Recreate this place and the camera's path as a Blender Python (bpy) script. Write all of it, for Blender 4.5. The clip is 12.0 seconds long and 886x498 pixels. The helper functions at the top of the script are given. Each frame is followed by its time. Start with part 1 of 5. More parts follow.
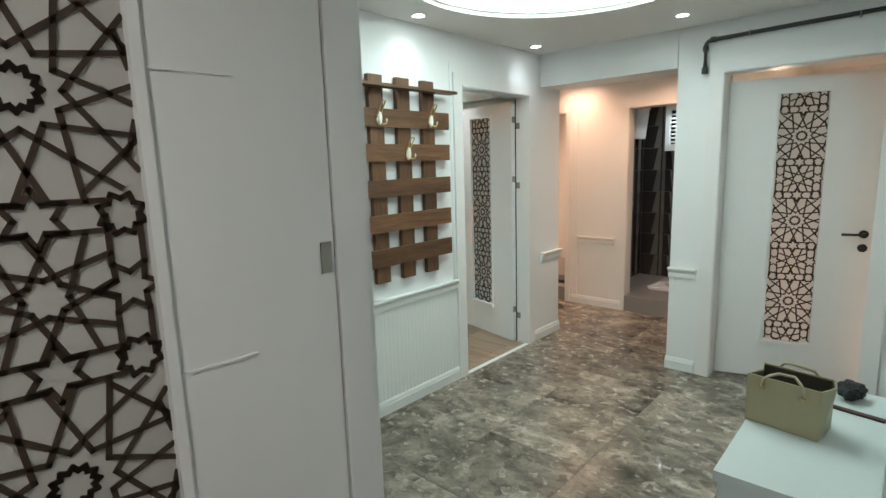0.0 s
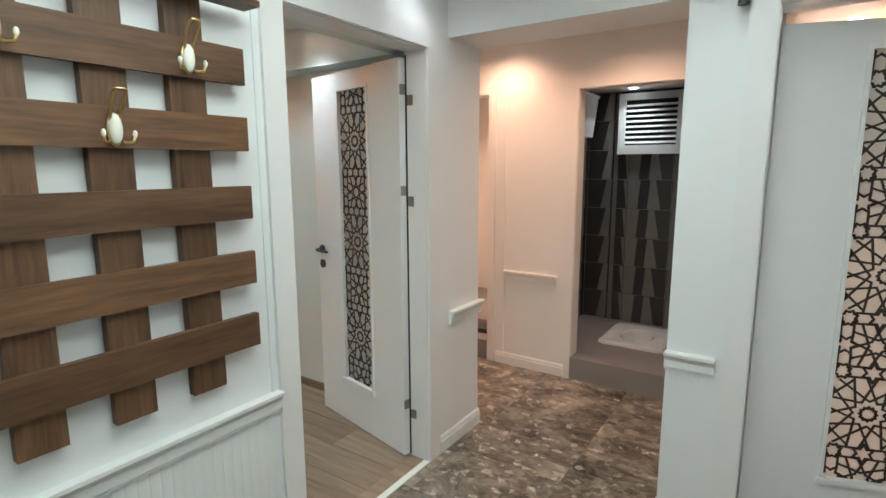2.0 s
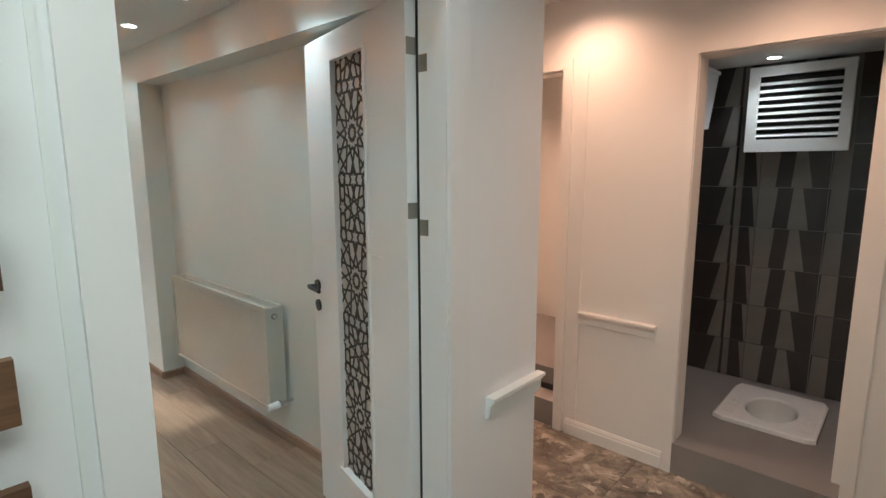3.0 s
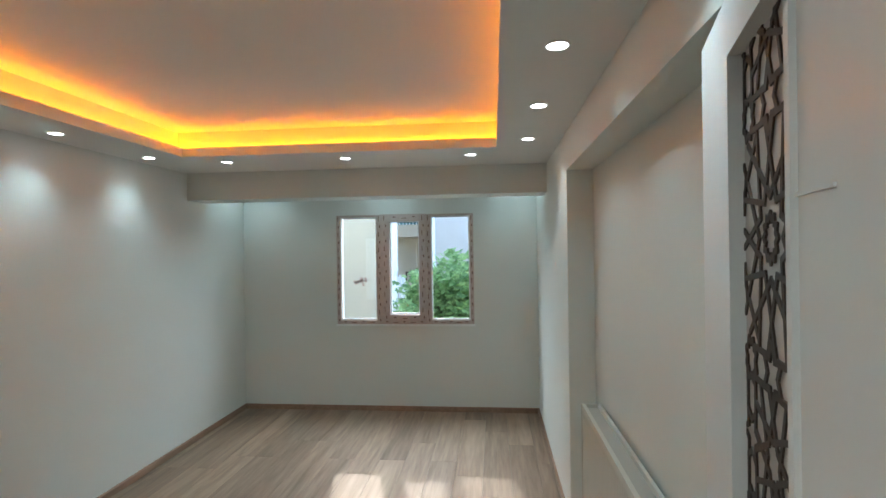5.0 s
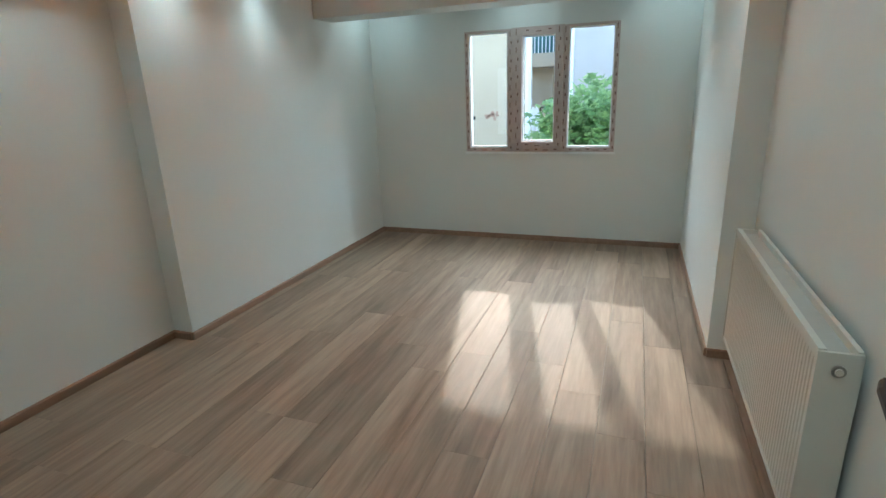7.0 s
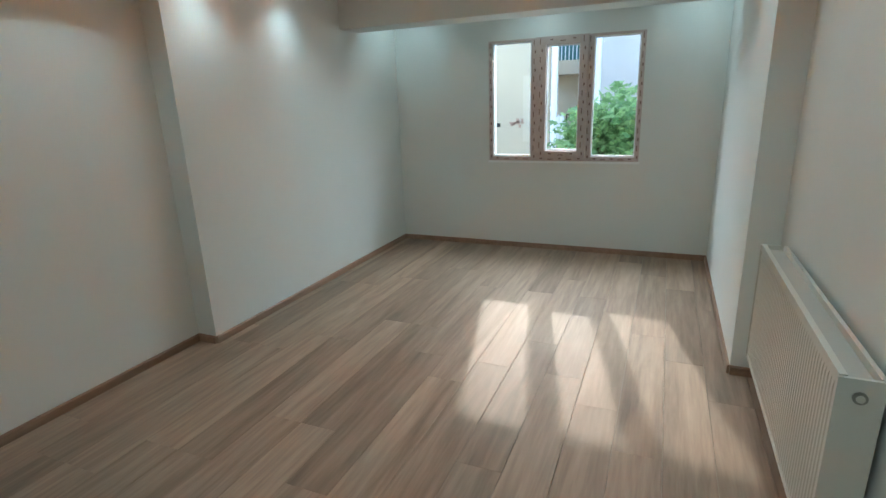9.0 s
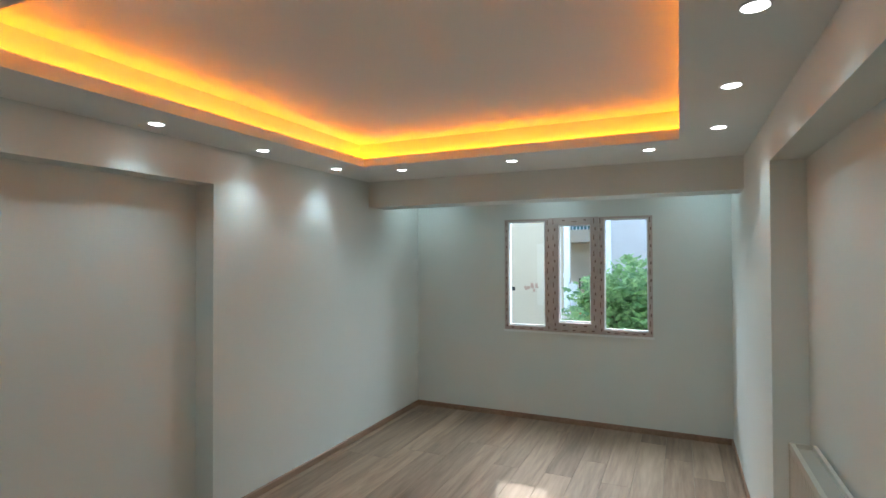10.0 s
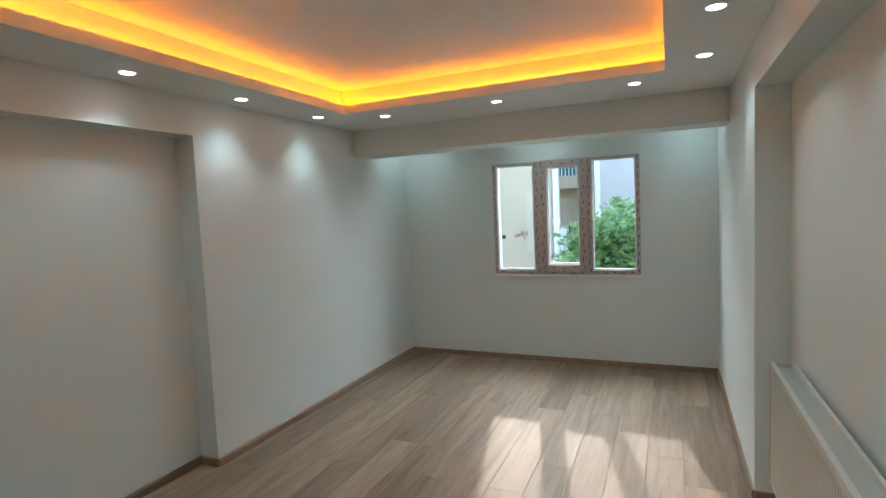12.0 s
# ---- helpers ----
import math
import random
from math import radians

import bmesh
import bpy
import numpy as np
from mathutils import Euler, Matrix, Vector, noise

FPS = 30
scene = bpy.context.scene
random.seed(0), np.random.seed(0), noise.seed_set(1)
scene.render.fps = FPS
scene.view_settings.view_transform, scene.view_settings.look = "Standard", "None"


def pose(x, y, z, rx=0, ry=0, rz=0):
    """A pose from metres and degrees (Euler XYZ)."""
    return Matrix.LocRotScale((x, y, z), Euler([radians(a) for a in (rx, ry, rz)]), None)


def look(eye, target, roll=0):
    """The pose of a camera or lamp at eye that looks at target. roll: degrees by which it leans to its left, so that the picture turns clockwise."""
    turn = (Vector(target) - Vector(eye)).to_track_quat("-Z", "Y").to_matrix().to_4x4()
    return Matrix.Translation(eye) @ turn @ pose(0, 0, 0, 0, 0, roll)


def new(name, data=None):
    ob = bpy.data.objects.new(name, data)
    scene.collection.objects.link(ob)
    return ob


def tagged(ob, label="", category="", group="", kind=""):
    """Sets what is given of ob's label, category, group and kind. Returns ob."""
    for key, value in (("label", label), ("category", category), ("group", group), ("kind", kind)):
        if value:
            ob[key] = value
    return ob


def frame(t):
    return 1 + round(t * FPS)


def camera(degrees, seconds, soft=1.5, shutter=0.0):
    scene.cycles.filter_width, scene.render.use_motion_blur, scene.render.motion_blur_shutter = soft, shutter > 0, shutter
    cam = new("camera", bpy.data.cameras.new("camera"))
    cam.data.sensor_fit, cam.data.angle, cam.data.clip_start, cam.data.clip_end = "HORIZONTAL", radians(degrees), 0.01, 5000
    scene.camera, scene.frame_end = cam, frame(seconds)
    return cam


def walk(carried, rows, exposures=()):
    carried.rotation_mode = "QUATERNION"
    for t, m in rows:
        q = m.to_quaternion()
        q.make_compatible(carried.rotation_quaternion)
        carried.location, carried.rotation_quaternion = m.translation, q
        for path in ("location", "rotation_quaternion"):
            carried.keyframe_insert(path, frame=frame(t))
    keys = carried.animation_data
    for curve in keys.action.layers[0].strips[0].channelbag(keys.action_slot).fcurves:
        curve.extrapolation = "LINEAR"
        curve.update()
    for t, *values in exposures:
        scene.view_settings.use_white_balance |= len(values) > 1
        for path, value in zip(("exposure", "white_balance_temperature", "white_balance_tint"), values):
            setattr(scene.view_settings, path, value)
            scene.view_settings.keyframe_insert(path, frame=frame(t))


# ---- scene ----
cam = camera(81.1, 12.0)
PATH = [
    (0, (2.383, -2.598, 1.583), (1.052, -1.141, 1.258), -1.7),
    (0.5, (2.105, -2.283, 1.573), (0.844, -0.763, 1.255), -1.5),
    (1, (1.878, -1.908, 1.58), (0.695, -0.328, 1.261), -0.8),
    (1.5, (1.643, -1.485, 1.568), (0.527, 0.144, 1.255), -0.4),
    (2, (1.469, -0.976, 1.556), (0.371, 0.665, 1.241), -0.2),
    (2.5, (1.267, -0.499, 1.557), (0.109, 1.101, 1.242), -0.3),
    (2.7, (1.167, -0.31, 1.563), (-0.04, 1.253, 1.246), -0.1),
    (4.3, (0.377, 0.67, 1.614), (-1.58, 1.054, 1.456), -2.3),
    (4.5, (0.29, 0.715, 1.633), (-1.698, 0.9, 1.518), -2.0),
    (5, (0.126, 0.83, 1.688), (-1.865, 0.636, 1.685), -0.8),
    (5.5, (0.043, 0.869, 1.758), (-1.915, 0.458, 1.762), -0.2),
    (6, (-0.009, 0.824, 1.725), (-1.933, 0.286, 1.618), -0.5),
    (6.5, (-0.037, 0.786, 1.596), (-1.91, 0.172, 1.256), -1.2),
    (7, (-0.04, 0.814, 1.503), (-1.832, 0.142, 0.922), -2.2),
    (7.2, (-0.032, 0.827, 1.48), (-1.786, 0.138, 0.809), -2.7),
    (8.8, (-0.057, 0.848, 1.498), (-1.784, 0.105, 0.817), -2.2),
    (9, (-0.05, 0.849, 1.532), (-1.813, 0.087, 0.974), -2.1),
    (9.5, (-0.028, 0.851, 1.604), (-1.842, 0.046, 1.355), -1.2),
    (10, (0.014, 0.858, 1.675), (-1.804, 0.026, 1.7), -0.2),
    (10.5, (0.037, 0.869, 1.721), (-1.763, 0.021, 1.93), 0.3),
    (11, (0.051, 0.874, 1.741), (-1.739, 0.017, 1.989), 0.2),
    (11.5, (0.031, 0.865, 1.68), (-1.784, 0.028, 1.765), -1.2),
    (12, (0.012, 0.876, 1.607), (-1.814, 0.073, 1.455), -2.6),
]
EXPOSURES = [(0.0, 2.04, 6400, 4), (0.6, 2.04, 6500, 10), (1.6, 2.04, 6500, 10), (2.7, 1.86, 6500, 10), (4.3, 1.56, 6400, 10), (5.5, 1.62, 6400, 10), (7.2, 1.68, 6280, 8),
             (9.0, 1.66, 6280, 8), (10.5, 1.54, 6430, 10), (11.0, 1.54, 6430, 10), (12.0, 1.56, 6350, 9)]
walk(cam, [(t, look(e, g, r)) for t, e, g, r in PATH], EXPOSURES)

# ---- world and sun ----
SUN_WAY = Vector((1.61, 0.39, -1.0))
world = bpy.data.worlds.new("world")
scene.world = world
world.use_nodes = True
wn = world.node_tree
sky = wn.nodes.new("ShaderNodeTexSky")
sky.sky_type = "NISHITA"
sky.sun_disc = False
sky.sun_elevation = math.atan2(1.0, math.hypot(1.61, 0.39))
sky.sun_rotation = math.atan2(-1.61, -0.39) % (2 * math.pi)
wn.links.new(sky.outputs[0], wn.nodes["Background"].inputs[0])
wn.nodes["Background"].inputs[1].default_value = 0.36


def lamp(name, kind, power, colour, m, **more):
    data = bpy.data.lights.new(name, kind)
    data.energy, data.color = power, colour
    for key, value in more.items():
        if key == "size":
            data.size = value
        elif key == "size_y":
            data.shape, data.size_y = "RECTANGLE", value
        elif key == "disk":
            data.shape, data.size = "DISK", value
        elif key == "spot":
            data.spot_size, data.spot_blend = radians(value), 1.0
        elif key == "radius":
            data.shadow_soft_size = value
        elif key == "angle":
            data.angle = radians(value)
    ob = new(name, data)
    ob.matrix_world = m
    return ob


sun = lamp("sun", "SUN", 0.85, (1.0, 0.93, 0.82), Matrix.Translation((-8, -2, 6)) @ SUN_WAY.to_track_quat("-Z", "Y").to_matrix().to_4x4(), angle=1.3)
# area lamp outside, above the sightline, added to strengthen the sky's light
lamp("sky_fill", "AREA", 78.0, (0.76, 0.92, 1.0), Matrix.Translation((-6.30, -0.30, 2.80)) @ Vector((1.0, 0.08, -0.50)).to_track_quat("-Z", "Y").to_matrix().to_4x4(), size=4.2, size_y=1.2)
COOL = (0.63, 0.92, 1.0)
HALL_LIGHT = (0.86, 0.95, 1.0)
WARM = (1.0, 0.58, 0.40)
ORANGE = (1.0, 0.26, 0.005)
P_ROOM, P_HALL, P_INNER, P_WC = 4.3, 1.60, 12.5, 3.6

# ---- materials ----
def mat(name, base, rough=0.5, metal=0.0, vary=0.06, scale=6.0, bump=0.0, bump_scale=60.0, spec=0.5, rand=0.0, coat=0.0):
    """A painted or plain surface: two scales of slight colour change, fine relief, optional change from piece to piece."""
    m = bpy.data.materials.new(name)
    m.use_nodes = True
    t = m.node_tree
    b = t.nodes["Principled BSDF"]
    b.inputs["Roughness"].default_value = rough
    b.inputs["Metallic"].default_value = metal
    b.inputs["Specular IOR Level"].default_value = spec
    b.inputs["Coat Weight"].default_value = coat
    geo = t.nodes.new("ShaderNodeTexCoord")
    n1 = t.nodes.new("ShaderNodeTexNoise")
    n1.inputs["Scale"].default_value = scale
    n1.inputs["Detail"].default_value = 6
    t.links.new(geo.outputs["Object"], n1.inputs["Vector"])
    ramp = t.nodes.new("ShaderNodeMapRange")
    ramp.inputs["To Min"].default_value = 1 - vary
    ramp.inputs["To Max"].default_value = 1 + vary
    t.links.new(n1.outputs["Fac"], ramp.inputs["Value"])
    hsv = t.nodes.new("ShaderNodeHueSaturation")
    hsv.inputs["Color"].default_value = (*base, 1)
    value = ramp.outputs[0]
    if rand:
        info = t.nodes.new("ShaderNodeObjectInfo")
        r2 = t.nodes.new("ShaderNodeMapRange")
        r2.inputs["To Min"].default_value = 1 - rand
        r2.inputs["To Max"].default_value = 1 + rand
        t.links.new(info.outputs["Random"], r2.inputs["Value"])
        mul = t.nodes.new("ShaderNodeMath")
        mul.operation = "MULTIPLY"
        t.links.new(value, mul.inputs[0])
        t.links.new(r2.outputs[0], mul.inputs[1])
        value = mul.outputs[0]
    t.links.new(value, hsv.inputs["Value"])
    t.links.new(hsv.outputs[0], b.inputs["Base Color"])
    n2 = t.nodes.new("ShaderNodeTexNoise")
    n2.inputs["Scale"].default_value = bump_scale
    n2.inputs["Detail"].default_value = 4
    t.links.new(geo.outputs["Object"], n2.inputs["Vector"])
    rr = t.nodes.new("ShaderNodeMapRange")
    rr.inputs["To Min"].default_value = max(0.02, rough - 0.06)
    rr.inputs["To Max"].default_value = min(1.0, rough + 0.06)
    t.links.new(n2.outputs["Fac"], rr.inputs["Value"])
    t.links.new(rr.outputs[0], b.inputs["Roughness"])
    if bump:
        bp = t.nodes.new("ShaderNodeBump")
        bp.inputs["Strength"].default_value = bump
        bp.inputs["Distance"].default_value = 0.002
        t.links.new(n2.outputs["Fac"], bp.inputs["Height"])
        t.links.new(bp.outputs[0], b.inputs["Normal"])
    return m


def wood(name, dark, light, along, grain, rough=0.45, rand=0.25, bump=0.15, spec=0.5):
    """Wood with grain along one axis (0, 1, 2), shifted from piece to piece."""
    m = bpy.data.materials.new(name)
    m.use_nodes = True
    t = m.node_tree
    b = t.nodes["Principled BSDF"]
    b.inputs["Specular IOR Level"].default_value = spec
    co = t.nodes.new("ShaderNodeTexCoord")
    info = t.nodes.new("ShaderNodeObjectInfo")
    mp = t.nodes.new("ShaderNodeMapping")
    s = [grain, grain, grain]
    s[along] = grain * 0.09
    mp.inputs["Scale"].default_value = s
    off = t.nodes.new("ShaderNodeVectorMath")
    off.operation = "SCALE"
    off.inputs[0].default_value = (13.0, 29.0, 17.0)
    t.links.new(info.outputs["Random"], off.inputs["Scale"])
    t.links.new(off.outputs[0], mp.inputs["Location"])
    t.links.new(co.outputs["Object"], mp.inputs["Vector"])
    n1 = t.nodes.new("ShaderNodeTexNoise")
    n1.inputs["Scale"].default_value = 1.0
    n1.inputs["Detail"].default_value = 8
    n1.inputs["Roughness"].default_value = 0.62
    n1.inputs["Distortion"].default_value = 0.9
    t.links.new(mp.outputs[0], n1.inputs["Vector"])
    n2 = t.nodes.new("ShaderNodeTexNoise")
    n2.inputs["Scale"].default_value = 5.5
    n2.inputs["Detail"].default_value = 5
    t.links.new(mp.outputs[0], n2.inputs["Vector"])
    mix = t.nodes.new("ShaderNodeMix")
    mix.inputs[0].default_value = 0.35
    t.links.new(n1.outputs["Fac"], mix.inputs[2])
    t.links.new(n2.outputs["Fac"], mix.inputs[3])
    ramp = t.nodes.new("ShaderNodeValToRGB")
    ramp.color_ramp.elements[0].position, ramp.color_ramp.elements[0].color = 0.32, (*dark, 1)
    ramp.color_ramp.elements[1].position, ramp.color_ramp.elements[1].color = 0.68, (*light, 1)
    t.links.new(mix.outputs[0], ramp.inputs[0])
    hsv = t.nodes.new("ShaderNodeHueSaturation")
    r2 = t.nodes.new("ShaderNodeMapRange")
    r2.inputs["To Min"].default_value = 1 - rand
    r2.inputs["To Max"].default_value = 1 + rand
    t.links.new(info.outputs["Random"], r2.inputs["Value"])
    t.links.new(r2.outputs[0], hsv.inputs["Value"])
    t.links.new(ramp.outputs[0], hsv.inputs["Color"])
    t.links.new(hsv.outputs[0], b.inputs["Base Color"])
    rr = t.nodes.new("ShaderNodeMapRange")
    rr.inputs["To Min"].default_value = rough - 0.08
    rr.inputs["To Max"].default_value = rough + 0.1
    t.links.new(n2.outputs["Fac"], rr.inputs["Value"])
    t.links.new(rr.outputs[0], b.inputs["Roughness"])
    bp = t.nodes.new("ShaderNodeBump")
    bp.inputs["Strength"].default_value = bump
    bp.inputs["Distance"].default_value = 0.001
    t.links.new(n2.outputs["Fac"], bp.inputs["Height"])
    t.links.new(bp.outputs[0], b.inputs["Normal"])
    return m


def marble(name):
    """Polished brown-grey breccia marble: large clouds, angular pale fragments, fine veins."""
    m = bpy.data.materials.new(name)
    m.use_nodes = True
    t = m.node_tree
    b = t.nodes["Principled BSDF"]
    b.inputs["Roughness"].default_value = 0.12
    co = t.nodes.new("ShaderNodeTexCoord")
    info = t.nodes.new("ShaderNodeObjectInfo")
    off = t.nodes.new("ShaderNodeVectorMath")
    off.operation = "SCALE"
    off.inputs[0].default_value = (41.0, 23.0, 7.0)
    t.links.new(info.outputs["Random"], off.inputs["Scale"])
    add = t.nodes.new("ShaderNodeVectorMath")
    t.links.new(co.outputs["Object"], add.inputs[0])
    t.links.new(off.outputs[0], add.inputs[1])
    mp = t.nodes.new("ShaderNodeMapping")
    mp.inputs["Rotation"].default_value = (0, 0, 0.55)
    mp.inputs["Scale"].default_value = (1.0, 1.2, 1.0)
    t.links.new(add.outputs[0], mp.inputs["Vector"])

    def noise_at(scale, detail, rough, dist):
        n = t.nodes.new("ShaderNodeTexNoise")
        n.inputs["Scale"].default_value, n.inputs["Detail"].default_value = scale, detail
        n.inputs["Roughness"].default_value, n.inputs["Distortion"].default_value = rough, dist
        t.links.new(mp.outputs[0], n.inputs["Vector"])
        return n
    big = noise_at(3.1, 10, 0.70, 0.6)
    ramp = t.nodes.new("ShaderNodeValToRGB")
    e = ramp.color_ramp.elements
    e[0].position, e[0].color = 0.335, (0.052, 0.050, 0.042, 1)
    e[1].position, e[1].color = 0.66, (0.46, 0.40, 0.34, 1)
    mid = e.new(0.45)
    mid.color = (0.165, 0.142, 0.116, 1)
    mid = e.new(0.58)
    mid.color = (0.290, 0.252, 0.205, 1)
    t.links.new(big.outputs["Fac"], ramp.inputs[0])
    warp = noise_at(7.0, 3, 0.5, 0.0)
    wadd = t.nodes.new("ShaderNodeVectorMath")
    wadd.operation = "MULTIPLY_ADD"
    t.links.new(warp.outputs["Color"], wadd.inputs[0])
    wadd.inputs[1].default_value = (0.10, 0.10, 0.0)
    t.links.new(mp.outputs[0], wadd.inputs[2])
    vor = t.nodes.new("ShaderNodeTexVoronoi")
    vor.inputs["Scale"].default_value = 24.0
    t.links.new(wadd.outputs[0], vor.inputs["Vector"])
    sep = t.nodes.new("ShaderNodeSeparateColor")
    t.links.new(vor.outputs["Color"], sep.inputs[0])
    pick = t.nodes.new("ShaderNodeMapRange")
    pick.inputs["From Min"].default_value, pick.inputs["From Max"].default_value = 0.80, 0.86
    t.links.new(sep.outputs[0], pick.inputs["Value"])
    gate = noise_at(14.0, 6, 0.7, 0.5)
    gr = t.nodes.new("ShaderNodeMapRange")
    gr.inputs["From Min"].default_value, gr.inputs["From Max"].default_value = 0.44, 0.60
    t.links.new(gate.outputs["Fac"], gr.inputs["Value"])
    mul = t.nodes.new("ShaderNodeMath")
    mul.operation = "MULTIPLY"
    t.links.new(pick.outputs[0], mul.inputs[0])
    t.links.new(gr.outputs[0], mul.inputs[1])
    m1 = t.nodes.new("ShaderNodeMix")
    m1.data_type = "RGBA"
    t.links.new(mul.outputs[0], m1.inputs[0])
    t.links.new(ramp.outputs[0], m1.inputs[6])
    m1.inputs[7].default_value = (0.46, 0.41, 0.35, 1)
    # small dark pebbles
    peb = t.nodes.new("ShaderNodeMapRange")
    peb.inputs["From Min"].default_value, peb.inputs["From Max"].default_value = 0.86, 0.90
    peb.inputs["To Max"].default_value = 0.6
    t.links.new(sep.outputs[1], peb.inputs["Value"])
    m0 = t.nodes.new("ShaderNodeMix")
    m0.data_type = "RGBA"
    t.links.new(peb.outputs[0], m0.inputs[0])
    t.links.new(m1.outputs[2], m0.inputs[6])
    m0.inputs[7].default_value = (0.085, 0.076, 0.062, 1)
    # thin veins
    vein = noise_at(5.0, 7, 0.6, 1.6)
    va = t.nodes.new("ShaderNodeMath")
    va.operation = "SUBTRACT"
    va.inputs[1].default_value = 0.5
    t.links.new(vein.outputs["Fac"], va.inputs[0])
    vb = t.nodes.new("ShaderNodeMath")
    vb.operation = "ABSOLUTE"
    t.links.new(va.outputs[0], vb.inputs[0])
    vr = t.nodes.new("ShaderNodeMapRange")
    vr.inputs["From Min"].default_value, vr.inputs["From Max"].default_value = 0.0, 0.016
    vr.inputs["To Min"].default_value, vr.inputs["To Max"].default_value = 0.55, 0.0
    t.links.new(vb.outputs[0], vr.inputs["Value"])
    m2 = t.nodes.new("ShaderNodeMix")
    m2.data_type = "RGBA"
    t.links.new(vr.outputs[0], m2.inputs[0])
    cells = t.nodes.new("ShaderNodeTexVoronoi")
    cells.inputs["Scale"].default_value = 6.5
    t.links.new(wadd.outputs[0], cells.inputs["Vector"])
    cs = t.nodes.new("ShaderNodeSeparateColor")
    t.links.new(cells.outputs["Color"], cs.inputs[0])
    cr = t.nodes.new("ShaderNodeMapRange")
    cr.inputs["To Min"].default_value, cr.inputs["To Max"].default_value = 0.84, 1.20
    t.links.new(cs.outputs[1], cr.inputs["Value"])
    ch = t.nodes.new("ShaderNodeHueSaturation")
    tone = t.nodes.new("ShaderNodeMapRange")
    tone.inputs["To Min"].default_value, tone.inputs["To Max"].default_value = 0.80, 1.16
    t.links.new(info.outputs["Random"], tone.inputs["Value"])
    tm = t.nodes.new("ShaderNodeMath")
    tm.operation = "MULTIPLY"
    t.links.new(cr.outputs[0], tm.inputs[0])
    t.links.new(tone.outputs[0], tm.inputs[1])
    t.links.new(tm.outputs[0], ch.inputs["Value"])
    t.links.new(m0.outputs[2], ch.inputs["Color"])
    t.links.new(ch.outputs[0], m2.inputs[6])
    m2.inputs[7].default_value = (0.07, 0.05, 0.04, 1)
    t.links.new(m2.outputs[2], b.inputs["Base Color"])
    rr = t.nodes.new("ShaderNodeMapRange")
    rr.inputs["To Min"].default_value, rr.inputs["To Max"].default_value = 0.05, 0.12
    t.links.new(gate.outputs["Fac"], rr.inputs["Value"])
    t.links.new(rr.outputs[0], b.inputs["Roughness"])
    return m


def glow(name, colour, strength):
    m = bpy.data.materials.new(name)
    m.use_nodes = True
    b = m.node_tree.nodes["Principled BSDF"]
    b.inputs["Base Color"].default_value = (0.8, 0.8, 0.8, 1)
    b.inputs["Emission Color"].default_value = (*colour, 1)
    b.inputs["Emission Strength"].default_value = strength
    return m


def glass(name):
    m = bpy.data.materials.new(name)
    m.use_nodes = True
    t = m.node_tree
    b = t.nodes["Principled BSDF"]
    b.inputs["Base Color"].default_value = (0.97, 0.99, 0.98, 1)
    b.inputs["Roughness"].default_value = 0.0
    b.inputs["Transmission Weight"].default_value = 1.0
    b.inputs["IOR"].default_value = 1.05
    return m


M_HALL = mat("hall_wall_paint", (0.775, 0.780, 0.785), 0.55, vary=0.03, scale=2.0, bump=0.10, bump_scale=160)
M_INNER = mat("inner_hall_paint", (0.76, 0.75, 0.72), 0.55, vary=0.03, scale=2.0, bump=0.10, bump_scale=160)
M_ROOM = mat("room_wall_paint", (0.69, 0.705, 0.67), 0.6, vary=0.04, scale=1.6, bump=0.14, bump_scale=140)
M_CEIL = mat("ceiling_paint", (0.78, 0.77, 0.75), 0.65, vary=0.03, scale=2.0, bump=0.08, bump_scale=120)
M_LACQ = mat("white_lacquer", (0.775, 0.760, 0.755), 0.32, vary=0.025, scale=3.0, bump=0.05, bump_scale=90)
M_TRIM = mat("white_trim_paint", (0.76, 0.78, 0.765), 0.42, vary=0.03, scale=4.0, bump=0.06, bump_scale=110)
M_GROUT = mat("grout", (0.36, 0.32, 0.27), 0.8)
M_MARBLE = marble("breccia_marble")
M_PLANK = wood("oak_laminate", (0.170, 0.112, 0.076), (0.375, 0.266, 0.192), 0, 7.0, rough=0.54, rand=0.16, spec=0.22)
M_SKIRT = wood("oak_skirting", (0.20, 0.115, 0.070), (0.33, 0.20, 0.13), 0, 9.0, rough=0.45, rand=0.1)
M_WALNUT = wood("walnut_board", (0.048, 0.021, 0.010), (0.215, 0.104, 0.048), 1, 16.0, rough=0.5, rand=0.28, bump=0.3)
M_WALNUT_UP = wood("walnut_upright", (0.048, 0.021, 0.010), (0.215, 0.104, 0.048), 2, 16.0, rough=0.5, rand=0.35, bump=0.3)
M_BRASS = mat("brushed_brass", (0.62, 0.45, 0.20), 0.32, metal=1.0, bump=0.05)
M_IVORY = mat("ivory_enamel", (0.80, 0.78, 0.70), 0.25)
M_BLACK = mat("black_metal", (0.015, 0.014, 0.014), 0.4, vary=0.2)
M_STEEL = mat("satin_steel", (0.30, 0.28, 0.25), 0.38, metal=0.9, vary=0.1)
M_PIPE = mat("black_gas_pipe", (0.022, 0.026, 0.030), 0.42, vary=0.25, bump=0.2, bump_scale=40)
M_FRET = mat("dark_fretwork", (0.045, 0.026, 0.018), 0.55, vary=0.2)
# near-black that stands for shade in gaps, vent, drain and wall hole
M_GAP = mat("gap_shade", (0.02, 0.02, 0.018), 0.8)
M_RAD = mat("radiator_enamel", (0.56, 0.53, 0.465), 0.3, vary=0.03)
# radiator enamel again, darkened for the shade on the top grille
M_GRILLE = mat("shaded_radiator_enamel", (0.40, 0.375, 0.33), 0.4, vary=0.05)
